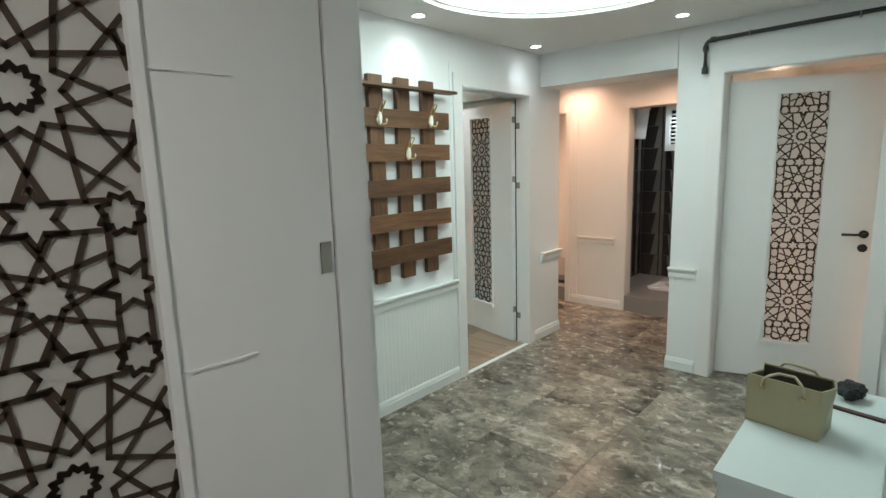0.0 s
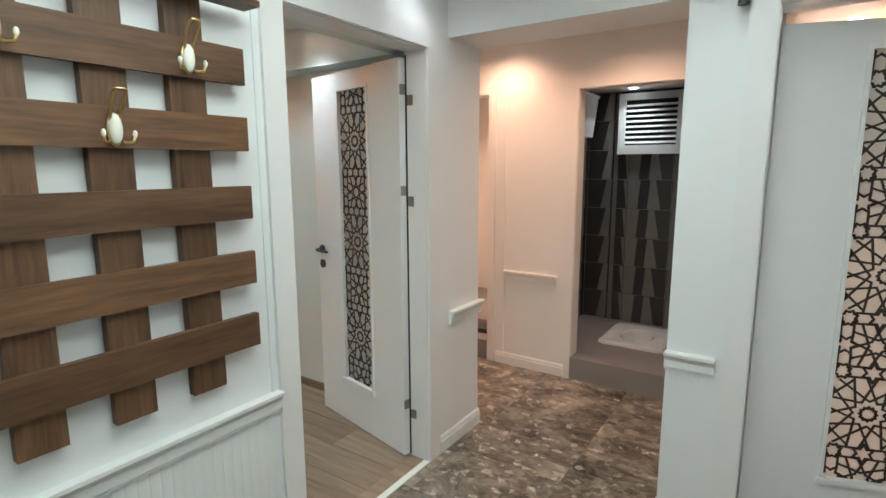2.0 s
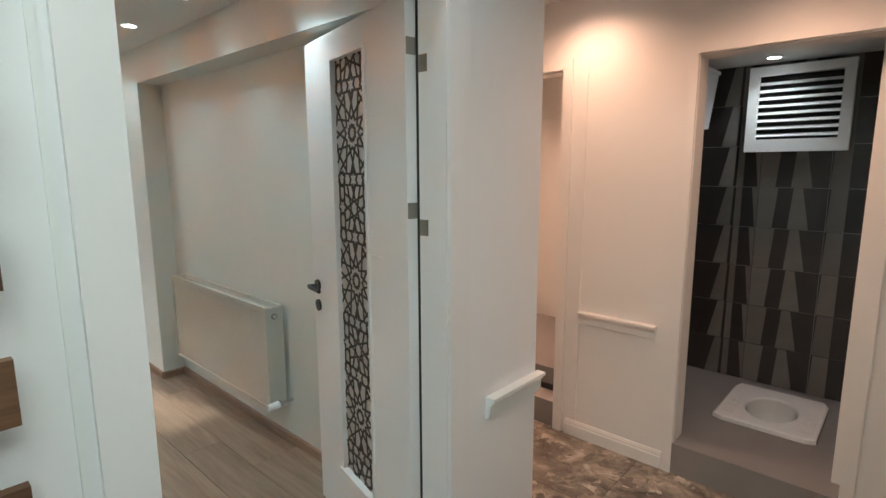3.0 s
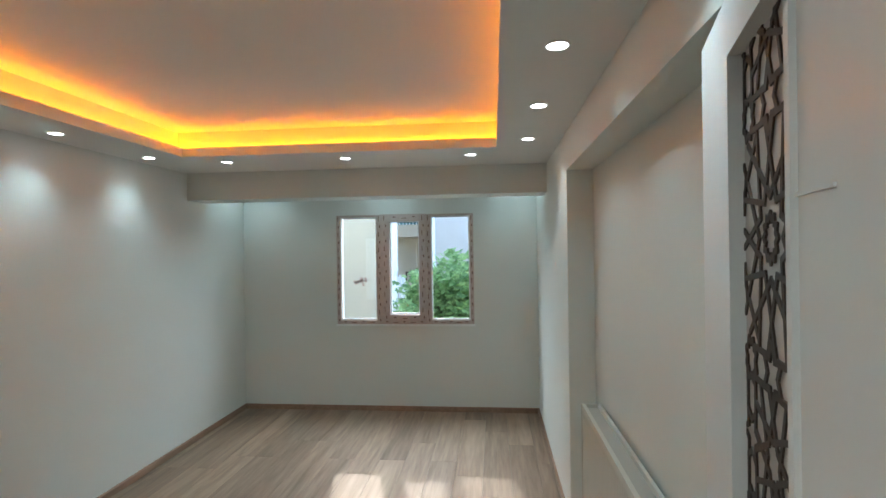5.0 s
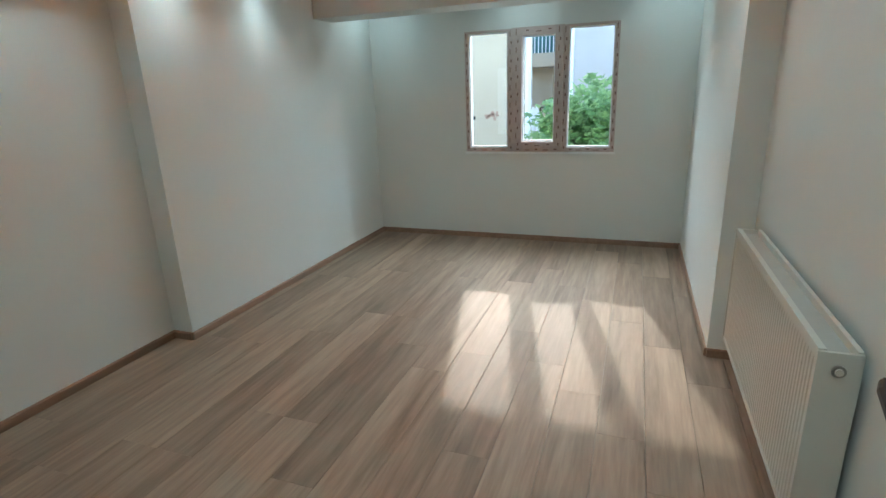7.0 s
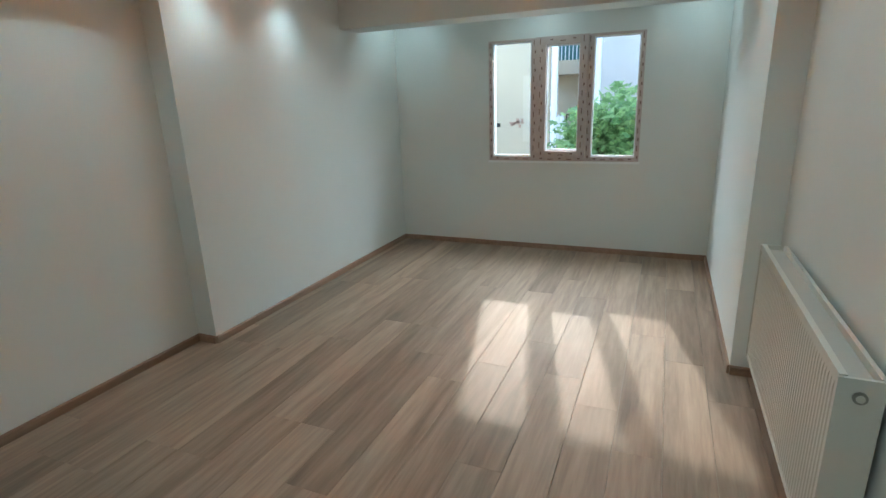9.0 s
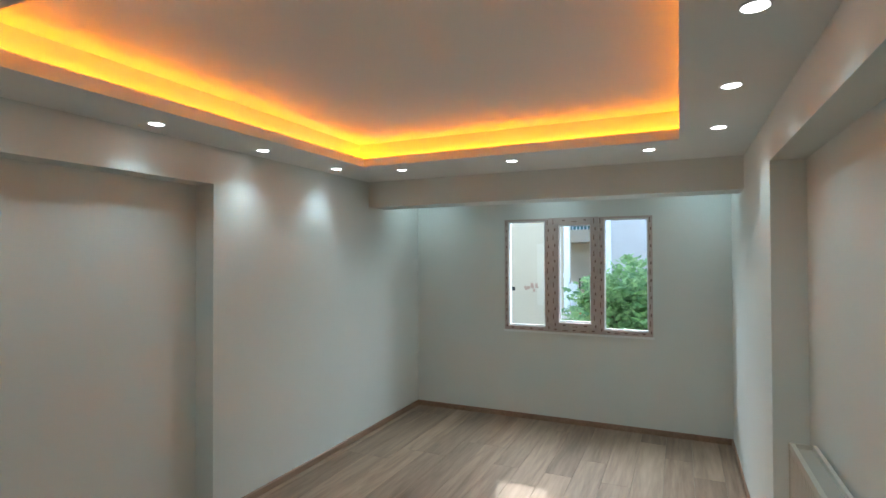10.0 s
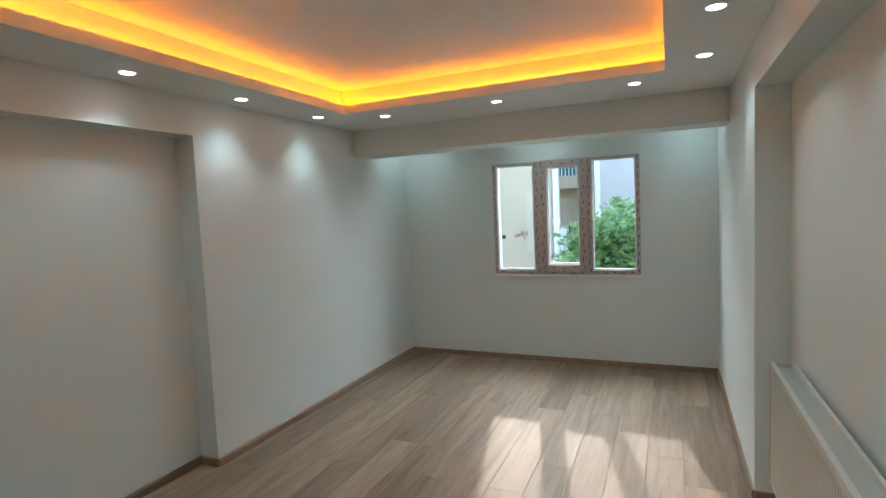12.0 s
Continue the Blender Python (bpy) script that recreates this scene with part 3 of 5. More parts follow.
def rosette(c, n, r_notch, r_end, half_end, up, aside, past):
    """Petals round a star: straight bars from the star's notches, crossing between the petals, to the petals' blunt ends.
    up, aside: where the bars stop at a level or an upright line; past: how far other bars run on."""
    out = []
    half = 180 / n
    for k in range(n):
        a = 2 * half * k + 90
        for s in (-1, 1):
            p, q = polar((0, 0), r_notch, a), polar((0, 0), r_end, a + s * (3 * half - half_end))
            petal = radians(a + s * 3 * half)
            if up and abs(math.sin(petal)) > 0.9:
                f = (math.copysign(up, q[1]) - p[1]) / (q[1] - p[1])
            elif aside and abs(math.cos(petal)) > 0.9:
                f = (math.copysign(aside, q[0]) - p[0]) / (q[0] - p[0])
            else:
                f = 1 + past / math.dist(p, q)
            out.append(((c[0] + p[0], c[1] + p[1]), (c[0] + p[0] + (q[0] - p[0]) * f, c[1] + p[1] + (q[1] - p[1]) * f)))
        mid = a + half
        if not (abs(math.sin(radians(mid))) > 0.9 or (aside and abs(math.cos(radians(mid))) > 0.9)):
            p, q = polar(c, r_end, mid - half_end), polar(c, r_end, mid + half_end)
            f = past / math.dist(p, q)
            out.append(((p[0] - (q[0] - p[0]) * f, p[1] - (q[1] - p[1]) * f), (q[0] + (q[0] - p[0]) * f, q[1] + (q[1] - p[1]) * f)))
    return out


def fret_lines(h):
    """The star pattern: twelve-fold and eight-fold rosettes by turns, with bands of stars and long hexagons between."""
    lines = []
    pitch, band, side, e = 0.56, 0.171, 0.104, 0.0215
    for k in range(-1, 4):
        cy = h - 0.274 - pitch * k
        sy0 = cy - pitch / 2
        lines += rosette((0.0, cy), 12, 0.052, 0.142, 9, band - e, 0, 0.030)
        lines += star((0.0, cy), 12, 0.030, 0.0235)
        lines += rosette((0.0, sy0), 8, 0.026, 0.092, 12, pitch / 2 - band - e, side - e, 0)
        for s in (-1, 1):
            by = cy + s * band
            lines += star((0, by), 6, 0.041, 0.022, 30)
            for sx in (-1, 1):
                lines += star((sx * side, by), 8, 0.031, 0.023, 22.5)
                for d in (-e, e):
                    lines.append(((sx * 0.016, by + d), (sx * 0.082, by + d)))
                # upright hexagons between the band and the side stars
                dy = sy0 + s * (pitch / 2 - band)
                for x in (side - e, side + e):
                    lines.append(((sx * x, dy), (sx * x, sy0 + s * 0.036)))
        for sx in (-1, 1):
            lines += star((sx * side, sy0), 6, 0.041, 0.022, 0)
    return lines


def fret_mesh(w, h, bar=0.0084, deep=0.003):
    bm = bmesh.new()
    for a, b in fret_lines(h):
        c = clip(a, b, w / 2, h)
        if c is None:
            continue
        a, b = c
        d = Vector((b[0] - a[0], 0, b[1] - a[1]))
        if d.length < 0.002:
            continue
        u = d.normalized() * (bar * 0.4)
        n = Vector((-d.z, 0, d.x)).normalized() * (bar / 2)
        p, q = Vector((a[0], 0, a[1])) - u, Vector((b[0], 0, b[1])) + u
        vs = [bm.verts.new(v + Vector((0, y, 0))) for y in (-deep / 2, deep / 2) for v in (p - n, p + n, q + n, q - n)]
        for f in ((0, 1, 2, 3), (7, 6, 5, 4), (0, 4, 5, 1), (1, 5, 6, 2), (2, 6, 7, 3), (3, 7, 4, 0)):
            bm.faces.new([vs[i] for i in f])
    return finish(bm, "fretwork", M_FRET)


LW, LH, LT = 0.80, 2.075, 0.040
FW, FZ0, FZ1 = 0.270, 0.289, 1.969
FRET = fret_mesh(FW, FZ1 - FZ0)


def door_leaf(label, m, width=LW, grooves=True, plates=True):
    """A leaf with local x from the hinge edge, y through its thickness (0 to LT), z up."""
    ob = thing("door_leaf", label, "door", "fretwork doors", m)
    cx = width / 2
    f0, f1 = cx - FW / 2, cx + FW / 2
    bm = bmesh.new()
    for r in ((0, f0, 0, LT, 0.008, LH), (f1, width, 0, LT, 0.008, LH), (f0, f1, 0, LT, 0.008, FZ0), (f0, f1, 0, LT, FZ1, LH)):
        add_box(bm, *r)
    bmesh.ops.remove_doubles(bm, verts=bm.verts, dist=0.0001)
    part("leaf", bm, M_LACQ, ob)
    for side, y in ((-1, 0.0), (1, LT)):
        # thin frame round the fretwork
        y0, y1 = (y - 0.007, y) if side < 0 else (y, y + 0.007)
        bm = bmesh.new()
        for r in ((f0 - 0.016, f0, y0, y1, FZ0, FZ1 + 0.016), (f1, f1 + 0.016, y0, y1, FZ0, FZ1 + 0.016),
                  (f0 - 0.022, f1 + 0.022, y0 - (0.007 if side < 0 else 0), y1 + (0.007 if side > 0 else 0), FZ0 - 0.026, FZ0), (f0, f1, y0, y1, FZ1, FZ1 + 0.016)):
            add_box(bm, *r)
        part("moulding", bm, M_LACQ, ob)
        fo = new("fretwork", FRET)
        fo.parent = ob
        fo.location = (cx, LT / 2 + side * 0.006, FZ0)
        # lever and key rosette
        hx = width - 0.055
        bm = bmesh.new()
        add_cyl(bm, (hx, y, 1.055), (hx, y + side * 0.010, 1.055), 0.026, 24)
        add_cyl(bm, (hx, y, 1.055), (hx, y + side * 0.048, 1.055), 0.009, 12)
        add_tube(bm, [(hx, y + side * 0.045, 1.055), (hx - 0.03, y + side * 0.050, 1.055), (hx - 0.125, y + side * 0.048, 1.055)], 0.0085, 10)
        part("handle", bm, M_BLACK, ob, "black lever handle", smooth=False)
        bm = bmesh.new()
        add_cyl(bm, (hx, y, 0.965), (hx, y + side * 0.009, 0.965), 0.026, 24)
        add_cyl(bm, (hx, y + side * 0.009, 0.965), (hx, y + side * 0.012, 0.965), 0.012, 16)
        part("key_rosette", bm, M_BLACK, ob, "black round key rosette")
        if grooves:
            for gz in (1.735, 1.262):
                boxes("groove", M_LACQ, [(0.17, f0 - 0.016, y0 + (0.004 if side < 0 else 0), y1 - (0 if side < 0 else 0.004), gz - 0.002, gz + 0.002)], ob)
    boxes("panel", M_ACRYL, [(f0, f1, LT / 2 - 0.0048, LT / 2 + 0.0048, FZ0, FZ1)], ob)
    # hinge plates let into the edge
    if plates:
        for hz in (0.262, 1.400, 1.892):
            bm = bmesh.new()
            add_box(bm, -0.0030, 0.001, 0.002, 0.038, hz + 0.010, hz + 0.060)
            bevel(bm, 0.001, 1)
            hinge = part("hinge", bm, M_STEEL, ob, "satin steel hinge plate")
            bm = bmesh.new()
            add_cyl(bm, (-0.005, -0.001, hz - 0.048), (-0.005, -0.001, hz + 0.048), 0.005, 10)
            part("knuckle", bm, M_STEEL, hinge)
    return ob


door_leaf("white lacquered door with dark fretwork panel, standing open", pose(XR - 0.015, 1.106, 0, 0, 0, 167.2), width=0.826)
door_leaf("white lacquered door with fretwork panel, slightly ajar", pose(1.392, 1.432, 0, 0, 0, 16.8), width=0.86, plates=False)
door_leaf("white lacquered fretwork door swung fully open", pose(1.516, -2.005, 0, 0, 0, -93.5), width=0.90)
# strip added so that the hinge gap doesn't show as a dark line
setting("gap_filler", M_LACQ, [(1.524, 1.549, -2.0046, -2.0022, 0.01, 2.07)], "white filler strip that hides the dark hinge gap", "door stop")
setting("hinge_plate", M_STEEL, [(1.5555, 1.5585, -2.038, -2.014, 1.382, 1.442)], "satin steel hinge plate on the open leaf", "hinge", bev=0.001)


# ---- door frames ----
def door_frame(name, label, axis, lo, hi, face0, face1, head, z0=0.0, casing=0.095, material=None, faces=(1, 1)):
    """Lining and casings of a doorway. axis: the wall's direction; lo..hi: the clear opening; face0 < face1: the wall's faces."""
    material = material or M_LACQ
    ob = tagged(new(name), label, "door frame", kind="structure")

    def put(nm, a0, a1, f0, f1, za, zb):
        bm = bmesh.new()
        if axis == "y":
            add_box(bm, f0, f1, a0, a1, za, zb)
        else:
            add_box(bm, a0, a1, f0, f1, za, zb)
        bevel(bm, 0.003, 2)
        part(nm, bm, material, ob)
    put("lining", lo - 0.03, lo, face0 - 0.002, face1 + 0.002, z0, head + 0.03)
    put("lining", hi, hi + 0.03, face0 - 0.002, face1 + 0.002, z0, head + 0.03)
    put("lining", lo, hi, face0 - 0.002, face1 + 0.002, head, head + 0.03)
    for on, f, s in ((faces[0], face0, -1), (faces[1], face1, 1)):
        if on:
            f0, f1 = sorted((f + s * 0.002, f + s * 0.016))
            put("casing", lo - casing, lo - 0.004, f0, f1, z0, head + casing)
            put("casing", hi + 0.004, hi + casing, f0, f1, z0, head + casing)
            put("casing", lo - 0.004, hi + 0.004, f0, f1, head + 0.004, head + casing)
            f0, f1 = sorted((f + s * 0.016, f + s * 0.024))
            put("bead", lo - 0.004, hi + 0.004, f0, f1, head + 0.006, head + 0.022)
    return ob


door_frame("door_1", "white lacquered door frame into the living room", "y", 0.265, 1.100, XR, XH, 2.100)
door_frame("door_2", "white lacquered frame of the ajar door", "x", 1.388, 2.222, 1.31, 1.45, 2.118)
door_frame("door_3", "white lacquered frame of the entry doorway", "x", 1.560, 2.420, -2.000, -1.93, 2.100, faces=(0, 1))
door_frame("door_4", "cream painted washroom door frame", "x", 0.220, 0.900, 2.58, 2.70, 2.070, z0=0.0, casing=0.05, material=M_INNER)
door_frame("door_5", "cream painted inner door frame", "x", -1.32, -0.48, 2.58, 2.70, 2.080, casing=0.06, material=M_INNER)
# strip puts the hinge gap's shade into its colour
setting("gap_shade", M_GAP, [(XR - 0.014, XR - 0.0025, 1.101, 1.128, 0.008, 2.09)], "near-black strip for the shaded gap in the door rebate", "seal")
for hz in (0.262, 1.400, 1.892):
    setting("hinge_plate", M_STEEL, [(XR, XR + 0.034, 1.0972, 1.1002, hz - 0.042, hz + 0.008)], "satin steel hinge plate on the frame", "hinge", bev=0.001)
setting("floor_doorway", M_PLANK, [(XR, XH - 0.022, 0.268, 1.097, -0.009, 0.0)], "oak laminate in the doorway", "floor")
setting("threshold", M_TRIM, [(XH - 0.022, XH + 0.012, 0.268, 1.097, -0.009, 0.005)], "white door threshold strip", "threshold", bev=0.002)


# ---- mouldings ----
RAIL = ((0, 0), (0.012, 0), (0.012, 0.010), (0.018, 0.014), (0.018, 0.044), (0.030, 0.062), (0.038, 0.068), (0.038, 0.080), (0, 0.080))
BASE = ((0, 0), (0.016, 0), (0.016, 0.062), (0.012, 0.070), (0.012, 0.078), (0.006, 0.092), (0, 0.092))


def run(name, prof, p, q, up, label, category, material=None):
    """A moulding from p to q at height up; the wall lies on the left of the way from p to q."""
    p, q = Vector((*p, up)), Vector((*q, up))
    d = (q - p).normalized()
    out = d.cross(Vector((0, 0, 1)))
    m = Matrix.Translation(p) @ Matrix((out, (0, 0, 1), d)).transposed().to_4x4()
    bm = bmesh.new()
    add_profile(bm, prof, m, (q - p).length)
    return tagged(part(name, bm, material or M_TRIM), label, category, kind="structure")


def fluted(name, p, q, z0, z1, pitch, label):
    """Fluted panelling under a rail."""
    p, q = Vector((*p, 0)), Vector((*q, 0))
    d = (q - p).normalized()
    out = d.cross(Vector((0, 0, 1)))
    n = int((q - p).length / pitch)
    bm = bmesh.new()
    for i in range(n):
        a = p + d * (i * pitch)
        prof = [(0.0, 0.0), (pitch * 0.16, 0.0017), (pitch * 0.5, 0.0024), (pitch * 0.84, 0.0017), (pitch, 0.0)]
        lo = [bm.verts.new(a + d * u + out * v + Vector((0, 0, z0))) for u, v in prof]
        hi = [bm.verts.new(a + d * u + out * v + Vector((0, 0, z1))) for u, v in prof]
        for k in range(4):
            bm.faces.new((lo[k], lo[k + 1], hi[k + 1], hi[k]))
        bm.faces.new(hi)
        bm.faces.new(lo[::-1])
    ob = part(name, bm, M_TRIM)
    return tagged(ob, label, "wainscot", kind="structure")


run("trim_rail_west", RAIL, (XH, -1.93), (XH, 0.168), 0.678, "white moulded dado rail under the coat rack", "rail")
run("trim_base_west", BASE, (XH, -1.93), (XH, 0.168), 0.0, "white moulded baseboard", "baseboard")
fluted("trim_fluted_west", (XH, -1.90), (XH, 0.168), 0.092, 0.678, 0.034, "white fluted wainscot panel")
run("trim_rail_pillar", RAIL, (XH, 1.305), (XH, 1.635), 0.700, "white moulded dado rail on the pillar", "rail")
run("trim_base_pillar", BASE, (XH, 1.20), (XH, 1.625), 0.0, "white moulded baseboard", "baseboard")
run("trim_rail_north", RAIL, (1.080, 1.31), (1.272, 1.31), 0.700, "white moulded dado rail with fluted edge", "rail")
run("trim_base_north", BASE, (1.080, 1.31), (1.285, 1.31), 0.0, "white moulded baseboard", "baseboard")
fluted("trim_fluted_north", (1.087, 1.31), (1.262, 1.31), 0.655, 0.700, 0.022, "white fluted edge under the rail")
run("trim_rail_inner", RAIL, (-0.330, 2.58), (0.10, 2.58), 0.680, "cream moulded dado rail in the inner hall", "rail", M_INNER)
run("trim_base_inner", BASE, (-0.40, 2.58), (0.165, 2.58), 0.0, "cream moulded baseboard", "baseboard", M_INNER)
setting("trim_panel_inner", M_INNER, [(-0.342, -0.332, 2.572, 2.58, 0.10, 2.20)], "thin upright panel moulding", "trim", bev=0.002)
setting("trim_panel_west", M_TRIM, [(XH, XH + 0.006, 0.140, 0.152, 0.76, 2.26)], "thin upright panel moulding", "trim", bev=0.002)
# oak skirting of the living room
SK = ((0, 0), (0.014, 0), (0.014, 0.044), (0.008, 0.052), (0, 0.052))
for p, q in (((XWIN, YR), (XWIN, YL)), ((XWIN, YL), (-2.37, YL)), ((-2.37, YL), (-2.37, YL - NL)), ((-2.37, YL - NL), (XR - 0.012, YL - NL)),
             ((XR - 0.012, YR + NR), (-3.036, YR + NR)), ((-3.036, YR + NR), (-3.036, YR)), ((-3.036, YR), (XWIN, YR))):
    run("baseboard", SK, q, p, 0.0, "brown oak skirting board", "baseboard", M_SKIRT)


# ---- coat rack of boards ----
def board(name, x0, x1, y0, y1, z0, z1, material, parent):
    bm = bmesh.new()
    c = Vector(((x0 + x1) / 2, (y0 + y1) / 2, (z0 + z1) / 2))
    add_box(bm, x0 - c.x, x1 - c.x, y0 - c.y, y1 - c.y, z0 - c.z, z1 - c.z)
    bevel(bm, 0.003, 2)
    ob = part(name, bm, material, parent)
    ob.location = c
    return ob


rack = thing("coat_rack", "dark walnut slatted coat rack mounted on the wall", "coat rack")
RY0, RY1 = -1.625, 0.066
UP0, UP1 = XH + 0.006, 0.016
HB0, HB1 = 0.016, 0.037
for k in range(7):
    yc = -0.112 - 0.2195 * k
    board("upright", UP0, UP1, yc - 0.049, yc + 0.058, 0.868, 2.105, M_WALNUT_UP, rack)
for z0, z1 in ((1.805, 1.912), (1.605, 1.708), (1.393, 1.497), (1.182, 1.287), (0.972, 1.080)):
    board("crossboard", HB0, HB1, RY0, RY1, z0, z1, M_WALNUT, rack)
board("shelf", UP1 + 0.0005, XH + 0.115, RY0, 0.092, 2.030, 2.047, M_WALNUT, rack)


def coat_hook(y, z):
    ob = thing("coat_hook", "brass coat hook with ivory enamel inlay", "coat hook", "coat hooks", Matrix.Translation((HB1 + 0.0008, y, z)))
    bm = bmesh.new()
    bmesh.ops.create_uvsphere(bm, u_segments=16, v_segments=10, radius=1, matrix=Matrix.Translation((0.010, 0, -0.016)) @ Matrix.Diagonal((0.012, 0.017, 0.038, 1)))
    part("inlay", bm, M_IVORY, ob, "ivory enamel oval", smooth=True)
    bm = bmesh.new()
    for s in (-1, 1):
        add_tube(bm, [(0.004, s * 0.010, -0.02), (0.014, s * 0.011, 0.02), (0.032, s * 0.014, 0.050), (0.046, s * 0.015, 0.070), (0.052, s * 0.010, 0.077)], 0.0042, 8)
    add_tube(bm, [(0.050, -0.015, 0.073), (0.054, -0.008, 0.078), (0.054, 0.008, 0.078), (0.050, 0.015, 0.073)], 0.0042, 8)
    part("upper_prong", bm, M_BRASS, ob, "looped brass prong", smooth=True)
    for s in (-1, 1):
        bm = bmesh.new()
        add_tube(bm, [(0.004, s * 0.008, -0.044), (0.014, s * 0.020, -0.050), (0.024, s * 0.034, -0.048), (0.028, s * 0.037, -0.034)], 0.0038, 8)
        prong = part("lower_prong", bm, M_BRASS, ob, smooth=True)
        bm = bmesh.new()
        bmesh.ops.create_uvsphere(bm, u_segments=10, v_segments=8, radius=1, matrix=Matrix.Translation((0.028, s * 0.037, -0.028)) @ Matrix.Diagonal((0.006, 0.006, 0.010, 1)))
        part("tip", bm, M_IVORY, prong, "ivory enamel tip", smooth=True)
    bm = bmesh.new()
    bmesh.ops.create_uvsphere(bm, u_segments=16, v_segments=10, radius=1, matrix=Matrix.Translation((0.0035, 0, -0.018)) @ Matrix.Diagonal((0.0045, 0.020, 0.042, 1)))
    part("back_plate", bm, M_BRASS, ob, smooth=True)


for k in range(4):
    coat_hook(-0.117 - 0.4337 * k, 1.872)
for k in range(3):
    coat_hook(-0.326 - 0.4345 * k, 1.668)

# small boxes and a sounder over the rack
bell = thing("door_bell", "small white wall-mounted doorbell box", "doorbell")
bm = bmesh.new()
add_box(bm, XH, XH + 0.03, -1.095, -1.015, 2.20, 2.32)
bevel(bm, 0.006, 3)
part("case", bm, M_PVC, bell)
for y in (-0.79, -0.87):
    cap = thing("junction_cover", "round white junction cover on the wall", "cover plate")
    bm = bmesh.new()
    add_cyl(bm, (XH, y, 2.265), (XH + 0.012, y, 2.265), 0.042, 32)
    bevel(bm, 0.004, 2, 60)
    part("cap", bm, M_PVC, cap)

# ---- gas pipe ----
pipe = thing("gas_pipe", "black gas pipe along the wall over the door", "pipe")
bm = bmesh.new()
pts = [(1.272, 1.265, 2.16), (1.272, 1.265, 2.30)]
pts += [(1.272 + 0.035 * (1 - math.cos(a)), 1.265, 2.30 + 0.035 * math.sin(a)) for a in (0.4, 0.8, 1.2, 1.5708)]
pts += [(1.8, 1.265, 2.345), (2.415, 1.265, 2.352)]
add_tube(bm, pts, 0.0135, 12)
part("pipe_run", bm, M_PIPE, pipe, smooth=True)
for p, q, r in (((1.272, 1.265, 2.125), (1.272, 1.265, 2.165), 0.020), ((1.272, 1.265, 2.27), (1.272, 1.265, 2.30), 0.0185), ((1.30, 1.265, 2.336), (1.335, 1.265, 2.3365), 0.0185)):
    bm = bmesh.new()
    add_cyl(bm, p, q, r, 14)
    part("fitting", bm, M_PIPE, pipe)
for x in (1.527, 2.075):
    bm = bmesh.new()
    add_tube(bm, [(x, 1.265 + 0.017 * math.cos(a), 2.342 + 0.017 * math.sin(a)) for a in [k * 0.52 for k in range(13)]], 0.004, 6)
    add_box(bm, x - 0.006, x + 0.006, 1.278, 1.312, 2.336, 2.348)
    part("clip", bm, M_STEEL, pipe, "pale metal pipe clip")

# ---- window ----
GX = XWIN - 0.035
win = tagged(new("window_1"), "three-part window in printed brown protective film", "window", kind="structure")


def film_bar(name, y0, y1, z0, z1, x0=XWIN - 0.055, x1=XWIN + 0.004, marks=True):
    bm = bmesh.new()
    add_box(bm, x0, x1, y0, y1, z0, z1)
    bevel(bm, 0.003, 1)
    bar = part(name, bm, M_FILM, win)
    if marks:
        bm = bmesh.new()
        long_z = (z1 - z0) > (y1 - y0)
        n = int(max(z1 - z0, y1 - y0) / 0.078)
        w = min(z1 - z0, y1 - y0)
        for k in range(n):
            c = (k + 0.5) / n
            off, l, wd = ((0.10, 0.026, 0.011), (-0.08, 0.052, 0.007))[k % 2]
            if long_z:
                cz, cy = z0 + c * (z1 - z0), (y0 + y1) / 2 + off * w
                add_box(bm, x1 + 0.0004, x1 + 0.0010, cy - wd / 2, cy + wd / 2, cz - l / 2, cz + l / 2)
            else:
                cy, cz = y0 + c * (y1 - y0), (z0 + z1) / 2 + off * w
                add_box(bm, x1 + 0.0004, x1 + 0.0010, cy - l / 2, cy + l / 2, cz - wd / 2, cz + wd / 2)
        part("film_print", bm, M_FILM_INK, bar)
    return bar


S = 0.038
film_bar("frame_side", WY0, WY0 + S, WZ0, WZ1)
film_bar("frame_side", WY1 - S, WY1, WZ0, WZ1)
film_bar("mullion", -0.388, -0.330, WZ0, WZ1)
film_bar("mullion", 0.128, 0.186, WZ0, WZ1)
for a, b in ((WY0 + S, -0.388), (-0.330, 0.128), (0.186, WY1 - S)):
    film_bar("frame_bottom", a, b, WZ0, WZ0 + S)
    film_bar("frame_top", a, b, WZ1 - 0.022, WZ1, marks=False)
# the opening sash stands proud of the frame
sx0, sx1 = XWIN - 0.035, XWIN + 0.022
for a, b, c, d in ((-0.340, -0.247, 0.940, 2.048), (0.064, 0.140, 0.940, 2.048), (-0.247, 0.064, 0.940, 1.000), (-0.247, 0.064, 1.975, 2.048)):
    film_bar("sash_bar", a, b, c, d, sx0, sx1)
for a, b, c, d in ((WY0 + S, -0.388, WZ0 + S, WZ1 - 0.022), (-0.247, 0.064, 1.000, 1.975), (0.186, WY1 - S, WZ0 + S, WZ1 - 0.022)):
    bm = bmesh.new()
    g = 0.012
    for r in ((GX - 0.01, GX + 0.02, a, a + g, c, d), (GX - 0.01, GX + 0.02, b - g, b, c, d), (GX - 0.01, GX + 0.02, a + g, b - g, c, c + g + 0.006), (GX - 0.01, GX + 0.02, a + g, b - g, d - g, d)):
        add_box(bm, *r)
    part("glazing_bead", bm, M_PVC, win, "white glazing bead")
    bm = bmesh.new()
    add_box(bm, GX - 0.002, GX + 0.002, a + 0.004, b - 0.004, c + 0.004, d - 0.004)
    pane = part("pane", bm, M_GLASS, win)
    pane.visible_shadow = False
